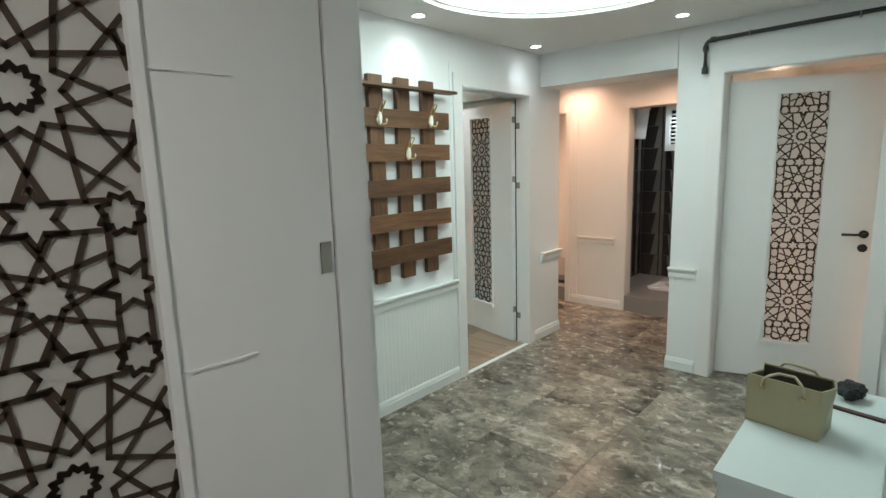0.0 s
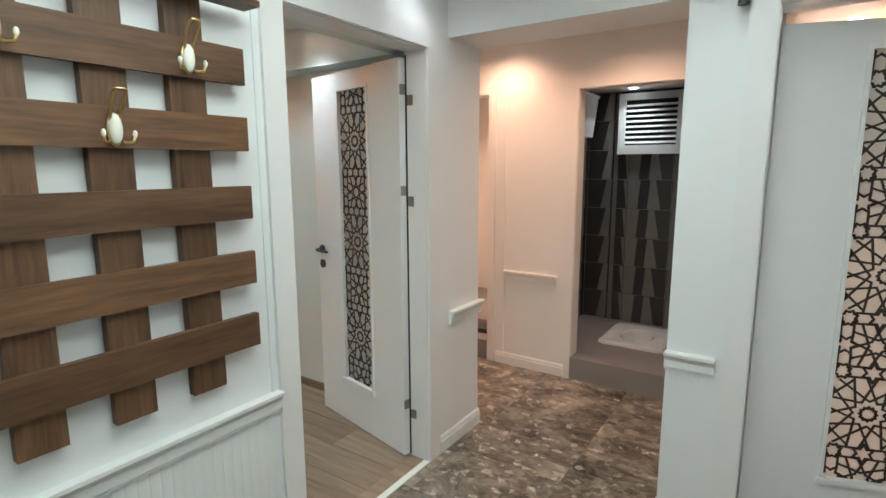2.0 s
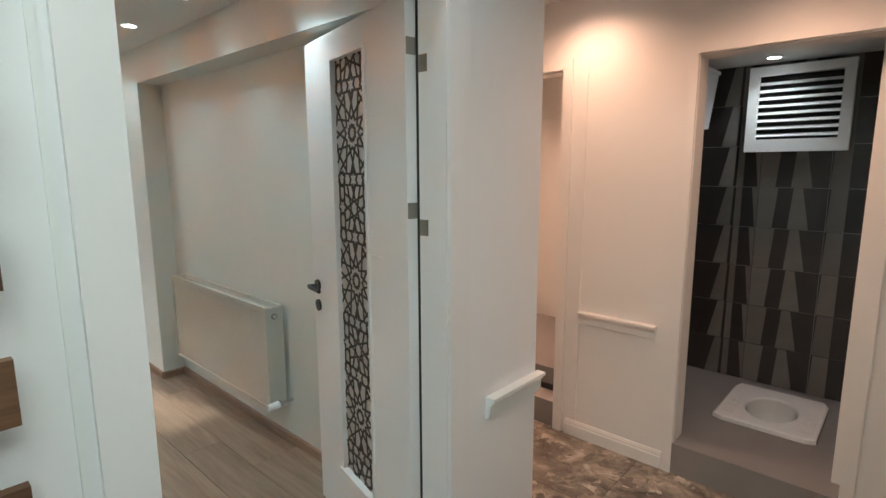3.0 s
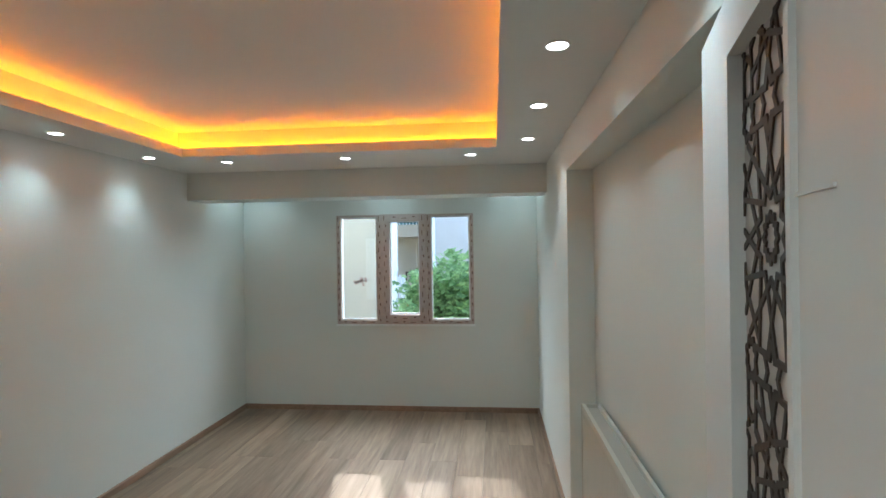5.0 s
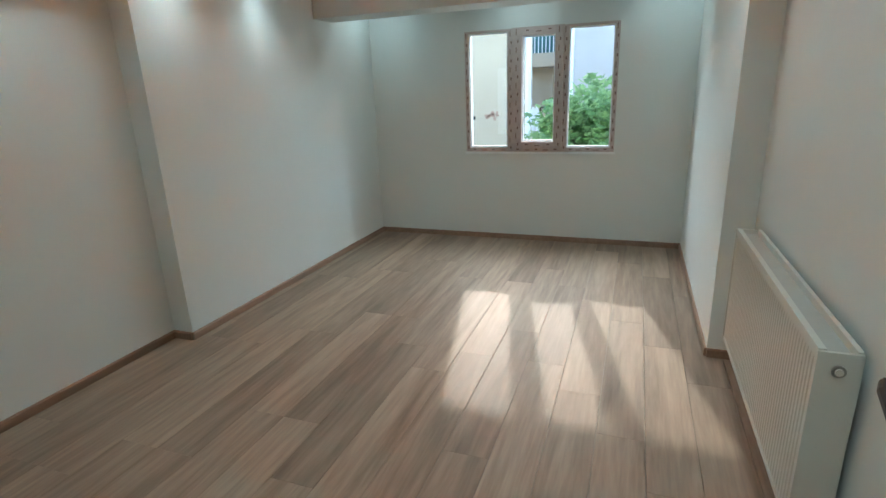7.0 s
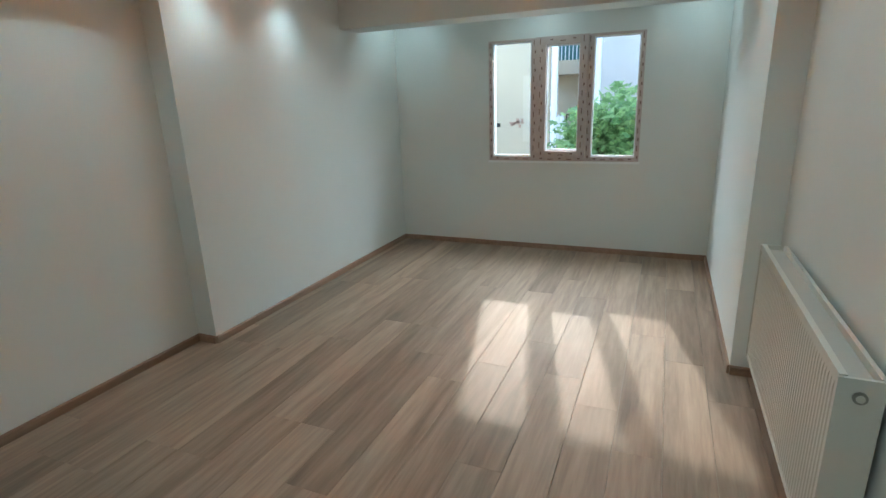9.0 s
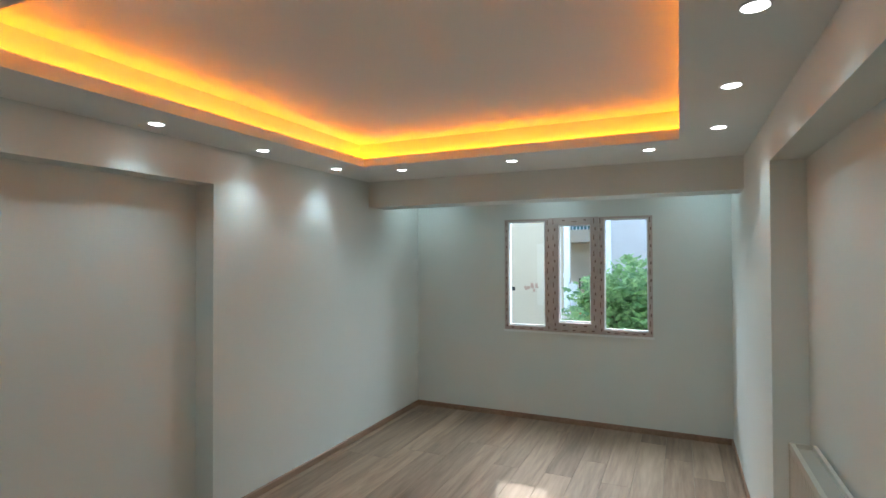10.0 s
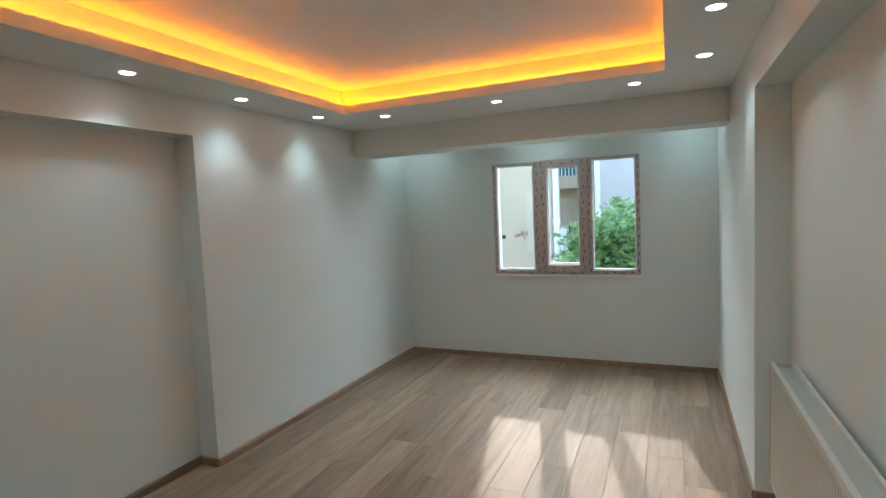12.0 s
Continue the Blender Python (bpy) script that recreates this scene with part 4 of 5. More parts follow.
boxes("window_sill", M_PVC, [(XWIN, XWIN + 0.012, WY0 - 0.01, WY1 + 0.012, WZ0 - 0.022, WZ0 - 0.003)], win, 0.003)

# ---- radiator ----
def radiator():
    x0, x1, y0, y1, z0, z1 = -2.800, -1.515, 1.300, 1.405, 0.235, 0.820
    ob = thing("radiator", "white ribbed panel radiator under the niche beam", "radiator")
    n = int((x1 - x0 - 0.03) / 0.026)
    for yy, s in ((y0, -1), (y1 - 0.004, 1)):
        bm = bmesh.new()
        pts = []
        px = x0 + 0.012
        step = (x1 - x0 - 0.024) / n
        for k in range(n):
            pts += [(px + step * (k + u), v) for u, v in ((0.0, 0.0), (0.16, 0.0028), (0.62, 0.0028), (0.78, 0.0))]
        pts.append((px + step * n, 0.0))
        zz = (z0 + 0.012, z0 + 0.035, z1 - 0.055, z1 - 0.030)
        rows = []
        for i, z in enumerate(zz):
            f = 0.0 if i in (0, 3) else 1.0
            rows.append([bm.verts.new((x, yy + 0.008 - v * f if s < 0 else yy - 0.008 + v * f, z)) for x, v in pts])
        for a, b in zip(rows, rows[1:]):
            for k in range(len(pts) - 1):
                bm.faces.new((a[k], a[k + 1], b[k + 1], b[k]))
        part("ribbed_panel", bm, M_RAD, ob)
    for x in (x0, x1 - 0.010):
        bm = bmesh.new()
        add_box(bm, x, x + 0.010, y0, y1, z0, z1 - 0.004)
        bevel(bm, 0.004, 2)
        part("side_cover", bm, M_RAD, ob)
    bm = bmesh.new()
    add_box(bm, x0 + 0.010, x1 - 0.010, y0 + 0.003, y0 + 0.022, z1 - 0.030, z1)
    add_box(bm, x0 + 0.010, x1 - 0.010, y1 - 0.014, y1, z1 - 0.030, z1)
    bevel(bm, 0.004, 2)
    part("top_rim", bm, M_RAD, ob)
    bm = bmesh.new()
    add_box(bm, x0 + 0.010, x1 - 0.010, y0 + 0.022, y1 - 0.014, z1 - 0.030, z1 - 0.024)
    part("top_grille", bm, M_GRILLE, ob, "top grille, enamel darkened for shade")
    bm = bmesh.new()
    add_box(bm, x0 + 0.010, x1 - 0.010, y0 + 0.004, y0 + 0.020, z0, z0 + 0.014)
    add_box(bm, x0 + 0.010, x1 - 0.010, y1 - 0.02, y1 - 0.004, z0, z0 + 0.014)
    bevel(bm, 0.003, 1)
    part("bottom_rim", bm, M_RAD, ob)
    bm = bmesh.new()
    add_cyl(bm, (x1, 1.352, z1 - 0.055), (x1 + 0.006, 1.352, z1 - 0.055), 0.017, 20)
    plug = part("vent_plug", bm, M_STEEL, ob, "chrome vent plug")
    bm = bmesh.new()
    add_cyl(bm, (x1 + 0.006, 1.352, z1 - 0.055), (x1 + 0.010, 1.352, z1 - 0.055), 0.010, 12)
    part("vent_screw", bm, M_RAD, plug)
    bm = bmesh.new()
    add_cyl(bm, (x1, 1.352, z0 + 0.035), (x1 + 0.045, 1.352, z0 + 0.035), 0.012, 12)
    add_cyl(bm, (x1 + 0.030, 1.352, z0 + 0.035), (x1 + 0.030, 1.425, z0 + 0.035), 0.009, 12)
    part("valve", bm, M_CHROME, ob, "chrome radiator valve")
    bm = bmesh.new()
    add_cyl(bm, (x1 + 0.030, 1.335, z0 + 0.035), (x1 + 0.030, 1.270, z0 + 0.035), 0.021, 18, 0.018)
    part("valve_head", bm, M_PVC, ob, "white thermostat head")
    for x in (x0 + 0.2, x1 - 0.2):
        boxes("bracket", M_RAD, [(x, x + 0.03, y1 - 0.001, YR + NR, z0 + 0.06, z1 - 0.1)], ob)


radiator()

# ---- cabinet, bag ----
BZ, BX, BY0, BY1 = 0.770, 2.055, -1.215, -0.420
bench = thing("shoe_cabinet", "white lacquered shoe cabinet along the hall wall", "cabinet")
boxes("top", M_BENCH, [(BX, 2.415, BY0, BY1, BZ - 0.030, BZ)], bench, 0.004)
for y in (BY0 + 0.008, BY1 - 0.030):
    boxes("side_panel", M_BENCH, [(BX + 0.010, 2.41, y, y + 0.022, 0.0, BZ - 0.030)], bench, 0.003)
mid_y = (BY0 + BY1) / 2
for y0, y1 in ((BY0 + 0.032, mid_y - 0.002), (mid_y + 0.002, BY1 - 0.032)):
    for z0, z1 in ((0.07, 0.400), (0.404, BZ - 0.034)):
        boxes("front_door", M_BENCH, [(BX + 0.006, BX + 0.024, y0, y1, z0, z1)], bench, 0.003)
boxes("plinth", M_BENCH, [(BX + 0.035, 2.41, BY0 + 0.032, BY1 - 0.032, 0.0, 0.06)], bench)
boxes("back_panel", M_BENCH, [(BX + 0.33, 2.412, BY0 + 0.032, BY1 - 0.032, 0.06, BZ - 0.032)], bench)
tall = thing("wall_panel", "white lacquered upright panel behind the shoe cabinet", "panel")
boxes("panel", M_BENCH, [(2.388, 2.416, BY0, -0.600, BZ + 0.002, 1.10)], tall, 0.003)


def handbag():
    m = pose(2.155, -0.818, BZ + 0.0005, 0, 0, -9)
    ob = thing("handbag", "olive beige leather tote bag standing open on the cabinet", "handbag", at=m)
    w, d, h = 0.195, 0.120, 0.152

    def shell(top_w, top_d, inset, z0, z1):
        bm = bmesh.new()
        lo = [(-w / 2 + inset, -d / 2 + inset), (w / 2 - inset, -d / 2 + inset), (w / 2 - inset, d / 2 - inset), (-w / 2 + inset, d / 2 - inset)]
        hi = [(-top_w / 2 + inset, -top_d / 2 + inset), (top_w / 2 - inset, -top_d / 2 + inset), (top_w / 2 + 0.02 - inset, 0.0), (top_w / 2 - inset, top_d / 2 - inset), (-top_w / 2 + inset, top_d / 2 - inset), (-top_w / 2 + 0.02 + inset, 0.0)]
        lo6 = [lo[0], lo[1], (lo[1][0], 0), lo[2], lo[3], (lo[3][0], 0)]
        a = [bm.verts.new((x, y, z0)) for x, y in lo6]
        b = [bm.verts.new((x, y, z1)) for x, y in hi]
        for k in range(6):
            bm.faces.new((a[k], a[(k + 1) % 6], b[(k + 1) % 6], b[k]))
        bm.faces.new(a[::-1])
        return bm
    bm = shell(w * 0.99, d * 1.05, 0.0, 0.0, h)
    bmesh.ops.recalc_face_normals(bm, faces=bm.faces)
    bevel(bm, 0.006, 2)
    body = part("body", bm, M_BAG, ob)
    sol = body.modifiers.new("thick", "SOLIDIFY")
    sol.thickness = 0.004
    part("lining", shell(w * 0.99, d * 1.05, 0.006, 0.01, h - 0.004), M_BAGIN, ob, "dark lining")
    for s in (-1, 1):
        y = s * (d * 0.525 + 0.004)
        bm = bmesh.new()
        top = h + (0.022 if s > 0 else 0.016)
        pts = [(-0.052, y, h - 0.030), (-0.050, y, h - 0.005), (-0.036, y * 0.9, top - 0.008), (-0.016, y * 0.7, top), (0.024, y * 0.6, top), (0.044, y * 0.9, top - 0.010), (0.054, y, h - 0.005), (0.056, y, h - 0.030)]
        add_tube(bm, pts, 0.0045, 8)
        handle = part("handle", bm, M_BAG, ob, smooth=True)
        for x in (-0.052, 0.056):
            bm = bmesh.new()
            add_cyl(bm, (x, y - s * 0.004, h - 0.032), (x, y + s * 0.006, h - 0.032), 0.006, 12)
            part("rivet", bm, M_BRASS, handle)
    scarf = thing("folded_umbrella", "crumpled black cloth umbrella lying on the cabinet", "umbrella", at=Matrix.Translation((2.285, -0.500, BZ + 0.001)))
    bm = bmesh.new()
    bmesh.ops.create_icosphere(bm, subdivisions=4, radius=1)
    for v in bm.verts:
        n = noise.noise(v.co * 2.3) * 0.35 + noise.noise(v.co * 5.0) * 0.2
        v.co = Vector((v.co.x * 0.036, v.co.y * 0.055, v.co.z * 0.026)) * (1 + n)
    low = min(v.co.z for v in bm.verts)
    for v in bm.verts:
        v.co.z -= low
    part("cloth", bm, M_CLOTH, scarf)
    strap = thing("belt_strap", "dark red leather strap lying on the cabinet", "strap", at=pose(2.305, -0.618, BZ + 0.0005, 0, 0, -10))
    boxes("strap", M_STRAP, [(-0.075, 0.075, -0.011, 0.011, 0.0, 0.006)], strap, 0.002)


handbag()

# ---- washroom ----
def washroom_tiles(name, origin, du, length, z0, rows, normal):
    """Dark tiles with slanting pale inlays. origin: lower corner; du: way along the wall; normal: out of the wall."""
    th, tw = 0.257, 0.36
    holder = tagged(new(name), "dark brown wall tiles with slanting grey inlays", "wall tiles", kind="structure")
    shapes = []
    wedges = (((0.123, 0.209, 0.174, 0.216), (0.228, 0.267, 0.230, 0.265), (0.350, 0.357, 0.321, 0.357)),
              ((0.003, 0.088, 0.003, 0.105), (0.170, 0.279, 0.186, 0.233)),
              ((0.003, 0.093, 0.012, 0.093), (0.190, 0.285, 0.205, 0.262)))
    for row in wedges:
        bm = bmesh.new()
        add_box(bm, 0.0015, tw - 0.0015, -0.008, 0.0, 0.0015, th - 0.0015)
        base = finish(bm, "tile", M_DARKTILE)
        bm = bmesh.new()
        for b0, b1, t0, t1 in row:
            bm.faces.new([bm.verts.new(p) for p in ((b0, -0.0088, 0.003), (b1, -0.0088, 0.003), (t1, -0.0088, th - 0.003), (t0, -0.0088, th - 0.003))])
        shapes.append((base, finish(bm, "inlay", M_LIGHTTILE)))
    m = Matrix((du, -Vector(normal), (0, 0, 1))).transposed().to_4x4()
    n = math.ceil(length / tw)
    for r in range(rows):
        for c in range(n):
            base, inlay = shapes[c % 3]
            w = min(tw, length - c * tw)
            t = new("tile", base)
            t.parent = holder
            t.matrix_local = Matrix.Translation(Vector(origin) + Vector(du) * (c * tw) + Vector((0, 0, z0 + r * th))) @ m @ Matrix.Diagonal((w / tw, 1, 1, 1))
            i = new("inlay", inlay)
            i.parent = t


washroom_tiles("tiles_back", (-0.092, 3.77, 0), Vector((1, 0, 0)), 1.084, 0.150, 8, Vector((0, -1, 0)))
washroom_tiles("tiles_left", (-0.10, 2.70, 0), Vector((0, 1, 0)), 1.060, 0.150, 8, Vector((1, 0, 0)))
washroom_tiles("tiles_right", (1.0, 3.76, 0), Vector((0, -1, 0)), 1.060, 0.150, 8, Vector((-1, 0, 0)))


def squat_pan():
    ob = thing("squat_toilet", "white ceramic squat toilet pan set in the floor", "toilet")
    x0, x1, y0, y1 = 0.275, 0.765, 3.04, 3.62
    cx, cy = 0.52, 3.31
    n = 40
    bm = bmesh.new()
    def rect(k):
        a = 2 * math.pi * k / n
        d = Vector((math.cos(a), math.sin(a)))
        s = min(((x1 - cx) if d.x > 0 else (cx - x0)) / max(abs(d.x), 1e-6), ((y1 - cy) if d.y > 0 else (cy - y0)) / max(abs(d.y), 1e-6))
        return cx + s * d.x, cy + s * d.y
    prof = ((1.0, 0.150), (1.0, 0.172), (0.96, 0.178))
    rings = []
    for f, z in prof:
        rings.append([bm.verts.new((cx + (rect(k)[0] - cx) * f, cy + (rect(k)[1] - cy) * f, z)) for k in range(n)])
    for rx, ry, z in ((0.132, 0.182, 0.176), (0.124, 0.174, 0.166), (0.112, 0.160, 0.080), (0.095, 0.14, 0.020), (0.05, 0.08, 0.004)):
        rings.append([bm.verts.new((cx + rx * math.cos(2 * math.pi * k / n), cy + ry * math.sin(2 * math.pi * k / n), z)) for k in range(n)])
    for a, b in zip(rings, rings[1:]):
        for k in range(n):
            bm.faces.new((a[k], a[(k + 1) % n], b[(k + 1) % n], b[k]))
    bm.faces.new(rings[-1])
    part("pan", bm, M_CERAMIC, ob, smooth=False)
    bm = bmesh.new()
    # near-black disc, widened to give the bowl its dark water and inner shade
    add_cyl(bm, (cx, cy + 0.02, 0.0045), (cx, cy + 0.02, 0.030), 0.085, 20)
    part("drain", bm, M_GAP, ob, "drain drawn near-black for shade in the bowl")
    for sx in (-1, 1):
        for k in range(5):
            boxes("foot_rib", M_CERAMIC, [(cx + sx * 0.19 - 0.03, cx + sx * 0.19 + 0.03, 3.12 + 0.05 * k, 3.14 + 0.05 * k, 0.176, 0.182)], ob, 0.002)


squat_pan()
vent = thing("vent_window", "white louvred vent window high in the washroom", "vent window")
vx0, vx1, vz0, vz1, vy = 0.173, 0.700, 1.655, 2.165, 3.758
for r in ((vx0, vx0 + 0.055, vz0, vz1), (vx1 - 0.055, vx1, vz0, vz1), (vx0 + 0.055, vx1 - 0.055, vz0, vz0 + 0.075), (vx0 + 0.055, vx1 - 0.055, vz1 - 0.055, vz1)):
    boxes("vent_frame", M_PVC, [(r[0], r[1], vy - 0.05, vy, r[2], r[3])], vent, 0.004)
boxes("backing", M_GAP, [(vx0 + 0.055, vx1 - 0.055, vy - 0.012, vy - 0.002, vz0 + 0.075, vz1 - 0.055)], vent)
for k in range(8):
    z = vz0 + 0.10 + k * 0.044
    bm = bmesh.new()
    add_box(bm, vx0 + 0.057, vx1 - 0.057, -0.016, 0.016, -0.002, 0.002, Matrix.Translation((0, vy - 0.03, z)) @ Euler((radians(35), 0, 0)).to_matrix().to_4x4())
    part("louvre", bm, M_PVC, vent)
cis = thing("cistern", "white plastic high-level cistern on the washroom wall", "cistern")
bm = bmesh.new()
vs = add_box(bm, -0.090, 0.020, 3.25, 3.62, 1.80, 2.13)
for v in vs:
    if v.co.z < 1.9:
        v.co.x = -0.090 + (v.co.x + 0.090) * 0.7
        v.co.y = 3.435 + (v.co.y - 3.435) * 0.88
bevel(bm, 0.012, 3)
part("tank", bm, M_PVC, cis)
bm = bmesh.new()
add_box(bm, -0.092, 0.028, 3.24, 3.63, 2.13, 2.15)
bevel(bm, 0.005, 2)
part("lid", bm, M_PVC, cis)
tap = thing("water_tap", "white tap with small knob on the washroom wall", "tap")
bm = bmesh.new()
add_cyl(bm, (-0.090, 3.30, 1.08), (-0.02, 3.30, 1.08), 0.016, 14)
add_cyl(bm, (-0.03, 3.30, 1.08), (-0.03, 3.30, 1.03), 0.012, 12)
part("tap_body", bm, M_CERAMIC, tap)
wcd = tagged(new("door_leaf_wc"), "cream washroom door edge folded open", "door", kind="structure")
boxes("leaf", M_INNER, [(0.862, 0.898, 2.70, 3.36, 0.165, 2.06)], wcd, 0.003)
dark = thing("shoe_tray", "dark grey flat tray on the step", "tray")
boxes("tray", M_PIPE, [(-0.95, -0.52, 2.74, 2.98, 0.152, 0.19)], dark, 0.004)

# ---- outside ----
def plaster(name, base, vary=0.1):
    return mat(name, base, 0.85, vary=vary, scale=1.2, bump=0.4, bump_scale=30)


M_CREAM = plaster("cream_render", (0.52, 0.435, 0.315), 0.1)
M_BEIGE = plaster("beige_render", (0.64, 0.575, 0.45), 0.14)
M_GREYR = plaster("grey_render", (0.52, 0.49, 0.47), 0.16)
M_BRICKP = plaster("bare_brick_patch", (0.42, 0.26, 0.19), 0.3)
M_TEAL = mat("teal_railing", (0.05, 0.16, 0.15), 0.5)
M_GROUND = mat("courtyard_soil", (0.16, 0.14, 0.11), 0.95, vary=0.3, scale=1.5, bump=0.5, bump_scale=12)
M_BARK = mat("bark", (0.13, 0.10, 0.075), 0.9, vary=0.3, scale=8, bump=0.6, bump_scale=25)
M_WHITECLOTH = mat("white_cloth", (0.70, 0.70, 0.72), 0.8, bump=0.3, bump_scale=12)
M_BLUE = mat("blue_plastic", (0.04, 0.16, 0.42), 0.4)
M_ORANGEP = mat("orange_plastic", (0.55, 0.13, 0.05), 0.4)


def leaf_material():
    m = bpy.data.materials.new("fig_leaf")
    m.use_nodes = True
    t = m.node_tree
    out = t.nodes["Material Output"]
    b = t.nodes["Principled BSDF"]
    b.inputs["Roughness"].default_value = 0.5
    g = t.nodes.new("ShaderNodeNewGeometry")
    r = t.nodes.new("ShaderNodeValToRGB")
    e = r.color_ramp.elements
    e[0].color, e[1].color = (0.150, 0.290, 0.115, 1), (0.400, 0.580, 0.260, 1)
    t.links.new(g.outputs["Random Per Island"], r.inputs[0])
    t.links.new(r.outputs[0], b.inputs["Base Color"])
    tr = t.nodes.new("ShaderNodeBsdfTranslucent")
    t.links.new(r.outputs[0], tr.inputs[0])
    mix = t.nodes.new("ShaderNodeMixShader")
    mix.inputs[0].default_value = 0.5
    t.links.new(b.outputs[0], mix.inputs[1])
    t.links.new(tr.outputs[0], mix.inputs[2])
    t.links.new(mix.outputs[0], out.inputs[0])
    return m


M_LEAF = leaf_material()
GZ = -2.9
setting("ground", M_GROUND, [(-400, 400, -400, 400, GZ - 0.3, GZ)], "bare courtyard ground reaching to the horizon", "ground")
# the flat's own outer wall below the floor
setting("wall_below", M_BEIGE, [(-5.45, 4.4, -4.6, 5.2, GZ, -0.25)], "rendered storey below the flat", "wall")
setting("roof_slab", M_CREAM, [(-5.60, 4.5, -4.7, 5.3, TOP + 0.11, TOP + 0.3)], "concrete slab over the flat", "roof")


def house(name, label, wall_rows, roof_row, mat_wall):
    ob = thing(name, label, "house")
    for r in wall_rows:
        boxes("wall", mat_wall, [r], ob)
    boxes("roof", M_GREYR, [roof_row], ob)
    return ob


left = house("house", "cream rendered house with worn plaster patch", [(-11.9, -11.0, -14, -1.40, GZ, 3.1)], (-12.0, -10.8, -14.2, -1.25, 3.1, 3.2), M_CREAM)
boxes("plaster_patch", plaster("patched_render", (0.56, 0.48, 0.355)), [(-10.999, -10.992, -1.95, -1.42, 0.6, 1.92)], left, 0.002)
bm = bmesh.new()
for k in range(9):
    y, z = -2.25 + 0.035 * k + random.uniform(-0.02, 0.02), 0.92 + random.uniform(-0.05, 0.07)
    add_box(bm, -10.999, -10.990, y, y + random.uniform(0.03, 0.07), z, z + random.uniform(0.03, 0.09))
part("brick_patch", bm, M_BRICKP, left, "bare brick where plaster fell")
boxes("hole", M_GAP, [(-10.9985, -10.991, -2.52, -2.44, 0.90, 0.98)], left)
mid = house("house", "beige house with a balcony and teal railing", [(-22, -15.5, -9, 0.6, GZ, 6.2)], (-22.2, -15.3, -9.2, 0.7, 6.2, 6.35), M_BEIGE)
balcony = part("balcony", (lambda b: (add_box(b, -15.5, -14.2, -2.3, 0.2, 2.02, 2.36), b)[1])(bmesh.new()), M_CREAM, mid)
for k in range(26):
    y = -2.26 + k * 0.095
    bm = bmesh.new()
    add_cyl(bm, (-14.25, y, 2.36), (-14.25, y, 3.25), 0.013, 6)
    part("baluster", bm, M_PVC, balcony)
boxes("railing_top", M_TEAL, [(-14.28, -14.22, -2.3, 0.2, 3.25, 3.30)], balcony)
boxes("screen", M_TEAL, [(-14.42, -14.40, -2.3, 0.2, 2.36, 3.2)], balcony)
boxes("door", M_BEIGE, [(-15.499, -15.47, -1.80, -1.42, -1.2, 0.95)], mid)
for r in ((-1.84, -1.80, -1.2, 0.99), (-1.42, -1.38, -1.2, 0.99), (-1.80, -1.42, 0.95, 0.99)):
    boxes("door_frame", M_BARK, [(-15.499, -15.44, *r)], mid)
boxes("pole", M_BEIGE, [(-14.6, -14.56, -1.40, -1.36, -2.5, 1.9)], mid)
right = house("house", "tall grey rendered house behind the tree", [(-20, -13.0, -0.70, 12, GZ, 5.6)], (-20.2, -12.8, -0.75, 12.2, 5.6, 5.75), M_GREYR)
for p in ((-12.93, -0.70), (-10.93, -1.30)):
    ob = thing("drain_pipe", "white plastic drainpipe on the house corner", "drainpipe")
    bm = bmesh.new()
    add_cyl(bm, (*p, GZ), (*p, 3.05), 0.062, 14)
    part("pipe_length", bm, M_PVC, ob, smooth=True)
    for z in (-1.0, 1.2, 2.8):
        bm = bmesh.new()
        add_cyl(bm, (*p, z), (*p, z + 0.1), 0.074, 14)
        part("collar", bm, M_PVC, ob)


def drape():
    ob = thing("hanging_cloth", "white cloth sack hanging from a line", "cloth")
    bm = bmesh.new()
    n, k = 14, 14
    grid = [[bm.verts.new((-10.0 + 0.05 * math.sin(i * 1.1) * (j / k), -1.07 + 0.05 * (j / k) * 1.2 + (0.14 + 0.12 * j / k) * i / n, 1.15 - 0.58 * j / k - 0.03 * math.sin(i))) for i in range(n + 1)] for j in range(k + 1)]
    for j in range(k):
        for i in range(n):
            bm.faces.new((grid[j][i], grid[j][i + 1], grid[j + 1][i + 1], grid[j + 1][i]))
    c = part("cloth", bm, M_WHITECLOTH, ob, smooth=True)
    c.modifiers.new("thick", "SOLIDIFY").thickness = 0.02
    post = thing("line_post", "thin white post holding the washing line", "post")
    boxes("post", M_PVC, [(-10.03, -9.99, -1.13, -1.09, GZ, 2.0)], post)


drape()
tub = thing("plastic_tub", "orange plastic tub on the outside ledge", "tub")
ledge = thing("garden_wall", "low rendered garden wall under the tree", "garden wall")
boxes("wall", M_BEIGE, [(-10.6, -9.7, -1.3, -0.75, GZ, 0.50)], ledge)
bm = bmesh.new()
add_cyl(bm, (-9.95, -0.86, 0.50), (-9.95, -0.86, 0.66), 0.07, 16, 0.09)
part("bucket", bm, M_ORANGEP, tub)


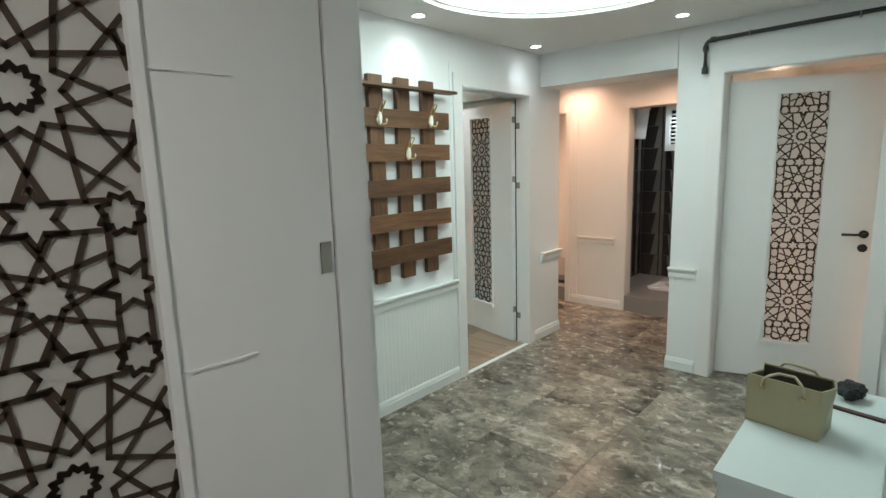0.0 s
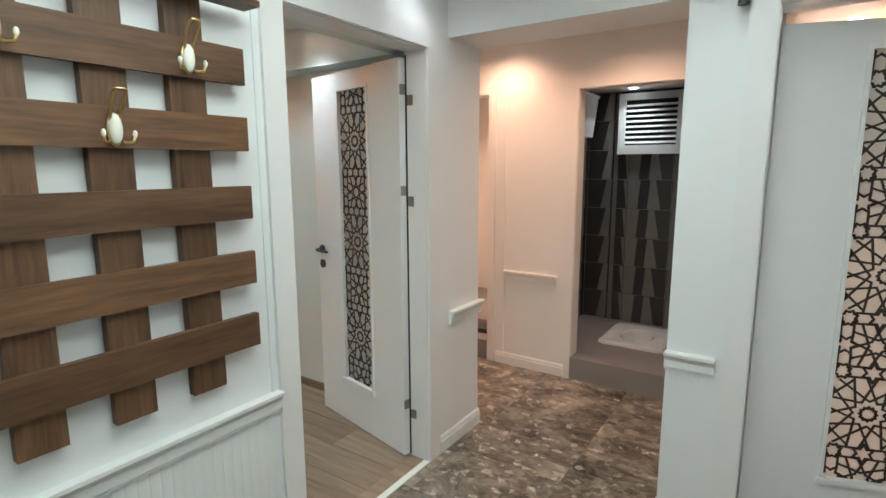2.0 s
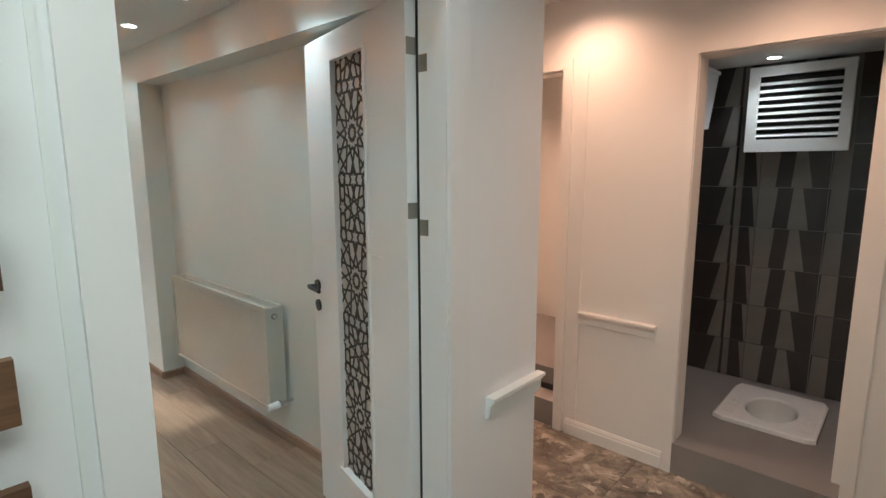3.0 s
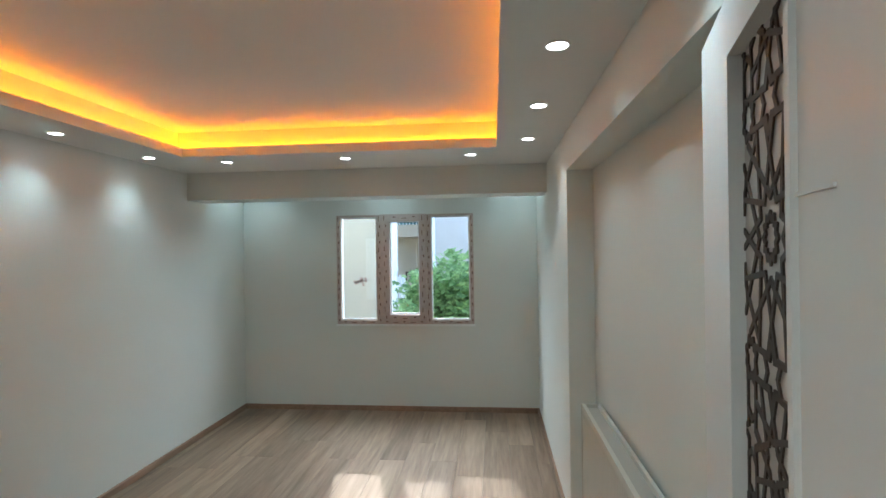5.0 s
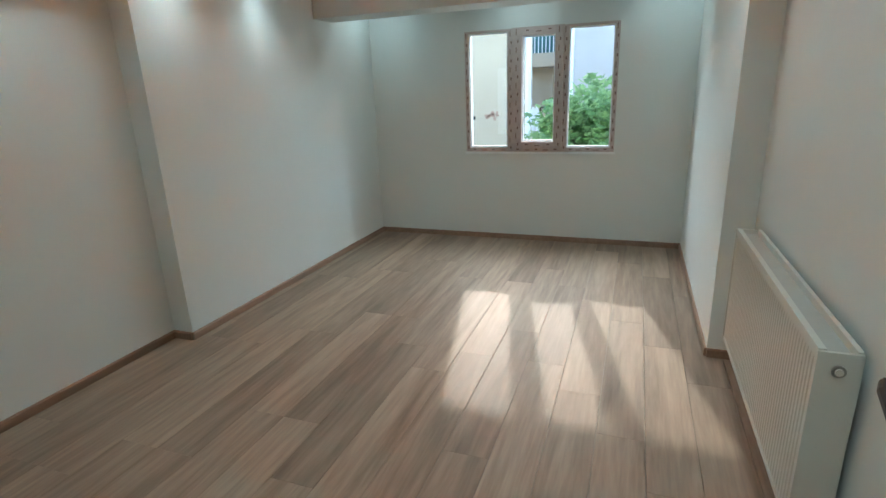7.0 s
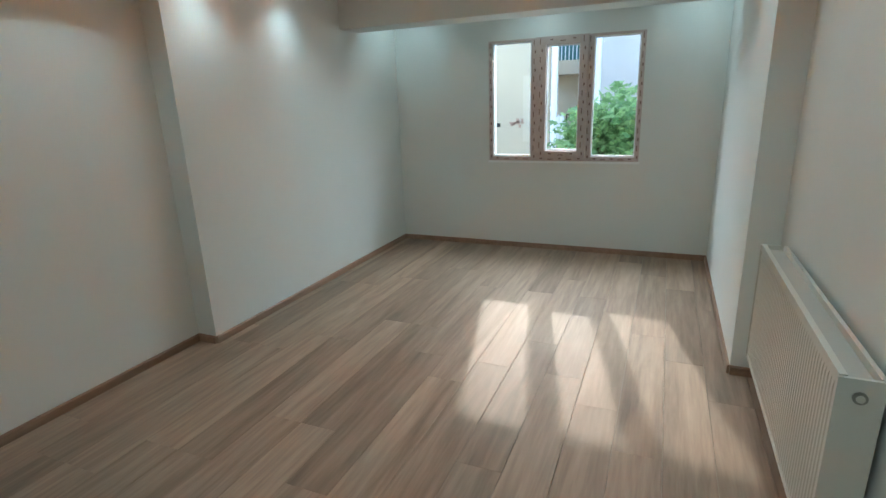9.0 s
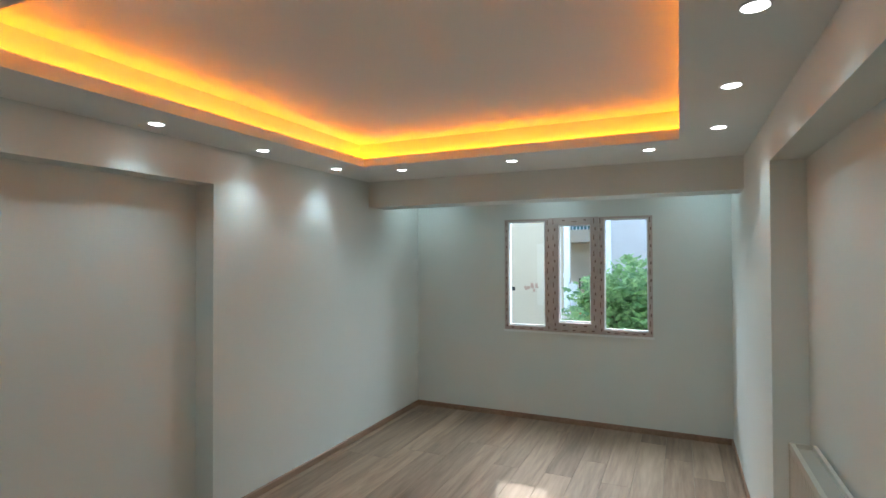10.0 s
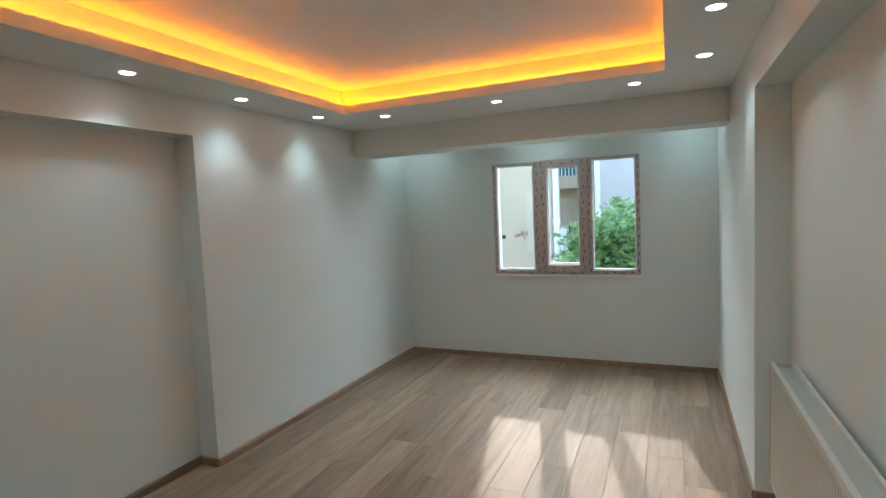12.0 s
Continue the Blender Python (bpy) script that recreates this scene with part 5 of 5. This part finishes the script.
def tree(base, crown, n_leaf, seed, label):
    rnd = random.Random(seed)
    ob = thing("tree", label, "tree")
    bm = bmesh.new()
    x, y = base
    top = Vector((crown[0], crown[1], crown[2] - 0.3))
    add_cyl(bm, (x, y, GZ), (*top.xy, top.z - 0.5), 0.14, 10, 0.07)
    tips = []
    for k in range(16):
        a = rnd.uniform(0, 2 * math.pi)
        r = rnd.uniform(0.5, 1.0)
        e = Vector((crown[0] + r * crown[3] * math.cos(a), crown[1] + r * crown[4] * math.sin(a), crown[2] + rnd.uniform(-1.0, 0.55) * crown[5]))
        s = Vector((x, y, GZ)).lerp(top, rnd.uniform(0.55, 0.95))
        add_cyl(bm, s, s.lerp(e, 0.6), 0.04, 6, 0.02)
        add_cyl(bm, s.lerp(e, 0.6), e, 0.02, 6, 0.006)
        tips.append(e)
        tips.append(s.lerp(e, 0.7))
    part("trunk", bm, M_BARK, ob)
    verts, faces = [], []
    lobes = [(0, 0), (0.28, 0.25), (0.16, 0.45), (0.40, 0.62), (0.14, 0.70), (0.0, 1.0), (-0.14, 0.70), (-0.40, 0.62), (-0.16, 0.45), (-0.28, 0.25)]
    clumps = []
    for k in range(70):
        if k < len(tips):
            clumps.append((tips[k], rnd.uniform(0.3, 0.55)))
        else:
            u = Vector((rnd.gauss(0, 1), rnd.gauss(0, 1), rnd.gauss(0, 1))).normalized() * rnd.uniform(0.45, 1.0)
            clumps.append((Vector((crown[0] + u.x * crown[3], crown[1] + u.y * crown[4], crown[2] + u.z * crown[5])), rnd.uniform(0.25, 0.5)))
    for k in range(n_leaf):
        c, r = clumps[k % len(clumps)]
        u = Vector((rnd.gauss(0, 1), rnd.gauss(0, 1), rnd.gauss(0, 1))).normalized() * r * rnd.uniform(0.5, 1.0)
        p = c + u
        q = Euler((rnd.uniform(-0.9, 0.9), rnd.uniform(-0.9, 0.9), rnd.uniform(0, 6.28))).to_matrix()
        s = rnd.uniform(0.10, 0.19)
        i0 = len(verts)
        verts += [tuple(p + q @ Vector((lx * s, ly * s, -0.25 * s * lx * lx * 4))) for lx, ly in lobes]
        faces.append(tuple(range(i0, i0 + len(lobes))))
    me = bpy.data.meshes.new("crown")
    me.from_pydata(verts, [], faces)
    me.materials.append(M_LEAF)
    cr = new("crown", me)
    cr.parent = ob
    return ob


tree((-9.0, 0.5), (-9.0, 0.45, 0.62, 1.1, 1.05, 1.30), 8500, 3, "green fig tree with broad leaves outside the window")
tree((-9.6, -0.55), (-9.5, -0.60, -0.22, 0.5, 0.40, 1.0), 2200, 5, "small green fig tree beside the house wall")

# ---- floor pieces ----
def marble_tiles():
    holder = tagged(new("floor_marble"), "polished brown marble floor tiles", "floor", kind="structure")
    shared = {}
    xs = [0.635 + 0.588 * k for k in range(-4, 7)]
    ys = [-0.31 + 0.588 * k for k in range(-8, 8)]

    def lay(x0, x1, y0, y1):
        w, d = round(x1 - x0, 4), round(y1 - y0, 4)
        if w < 0.02 or d < 0.02:
            return
        if (w, d) not in shared:
            bm = bmesh.new()
            g, b = 0.0008, 0.0008
            lo = [bm.verts.new((sx * (w / 2 - g), sy * (d / 2 - g), -0.012)) for sx, sy in ((-1, -1), (1, -1), (1, 1), (-1, 1))]
            md = [bm.verts.new((sx * (w / 2 - g), sy * (d / 2 - g), -b)) for sx, sy in ((-1, -1), (1, -1), (1, 1), (-1, 1))]
            hi = [bm.verts.new((sx * (w / 2 - g - b), sy * (d / 2 - g - b), 0)) for sx, sy in ((-1, -1), (1, -1), (1, 1), (-1, 1))]
            for p, q in ((lo, md), (md, hi)):
                for k in range(4):
                    bm.faces.new((p[k], p[(k + 1) % 4], q[(k + 1) % 4], q[k]))
            bm.faces.new(hi)
            shared[(w, d)] = finish(bm, "tile", M_MARBLE)
        t = new("tile", shared[(w, d)])
        t.parent = holder
        t.location = ((x0 + x1) / 2, (y0 + y1) / 2, 0)

    for ax0, ax1, ay0, ay1 in ((XH, 2.42, -1.93, 1.31), (XH, 1.085, 1.31, 1.62), (-1.6, 1.30, 1.62, 2.58), (0.2, 3.5, -4.4, -2.03), (1.56, 2.42, -2.000, -1.93), (1.40, 4.2, 1.45, 3.0), (1.40, 2.24, 1.31, 1.45)):
        gx = sorted({ax0, ax1} | {x for x in xs if ax0 < x < ax1})
        gy = sorted({ay0, ay1} | {y for y in ys if ay0 < y < ay1})
        for x0, x1 in zip(gx, gx[1:]):
            for y0, y1 in zip(gy, gy[1:]):
                lay(x0, x1, y0, y1)


marble_tiles()


def oak_planks():
    holder = tagged(new("floor_oak"), "brown oak laminate plank floor", "floor", kind="structure")
    shared = {}
    rnd = random.Random(11)
    w = 0.2085
    y = 0.94 - w * 15
    while y < YR + NR:
        y0, y1 = max(y, YL - NL), min(y + w, YR + NR)
        if y1 - y0 > 0.01:
            x = XWIN - rnd.choice((0.0, 0.3, 0.55, 0.8, 1.0)) * 1.25
            while x < XR:
                x0, x1 = max(x, XWIN), min(x + 1.25, XR)
                l, d = round(x1 - x0, 3), round(y1 - y0, 4)
                if l > 0.02:
                    if (l, d) not in shared:
                        bm = bmesh.new()
                        g, b, e = 0.0009, 0.0012, 0.0003
                        c = ((-1, -1), (1, -1), (1, 1), (-1, 1))
                        lo = [bm.verts.new((sx * (l / 2 - e), sy * (d / 2 - g), -0.009)) for sx, sy in c]
                        md = [bm.verts.new((sx * (l / 2 - e), sy * (d / 2 - g), -b)) for sx, sy in c]
                        hi = [bm.verts.new((sx * (l / 2 - 2 * e), sy * (d / 2 - g - b), 0)) for sx, sy in c]
                        for p, q in ((lo, md), (md, hi)):
                            for k in range(4):
                                bm.faces.new((p[k], p[(k + 1) % 4], q[(k + 1) % 4], q[k]))
                        bm.faces.new(hi)
                        shared[(l, d)] = finish(bm, "plank", M_PLANK)
                    t = new("plank", shared[(l, d)])
                    t.parent = holder
                    t.location = ((x0 + x1) / 2, (y0 + y1) / 2, 0)
                x += 1.25
        y += w


oak_planks()
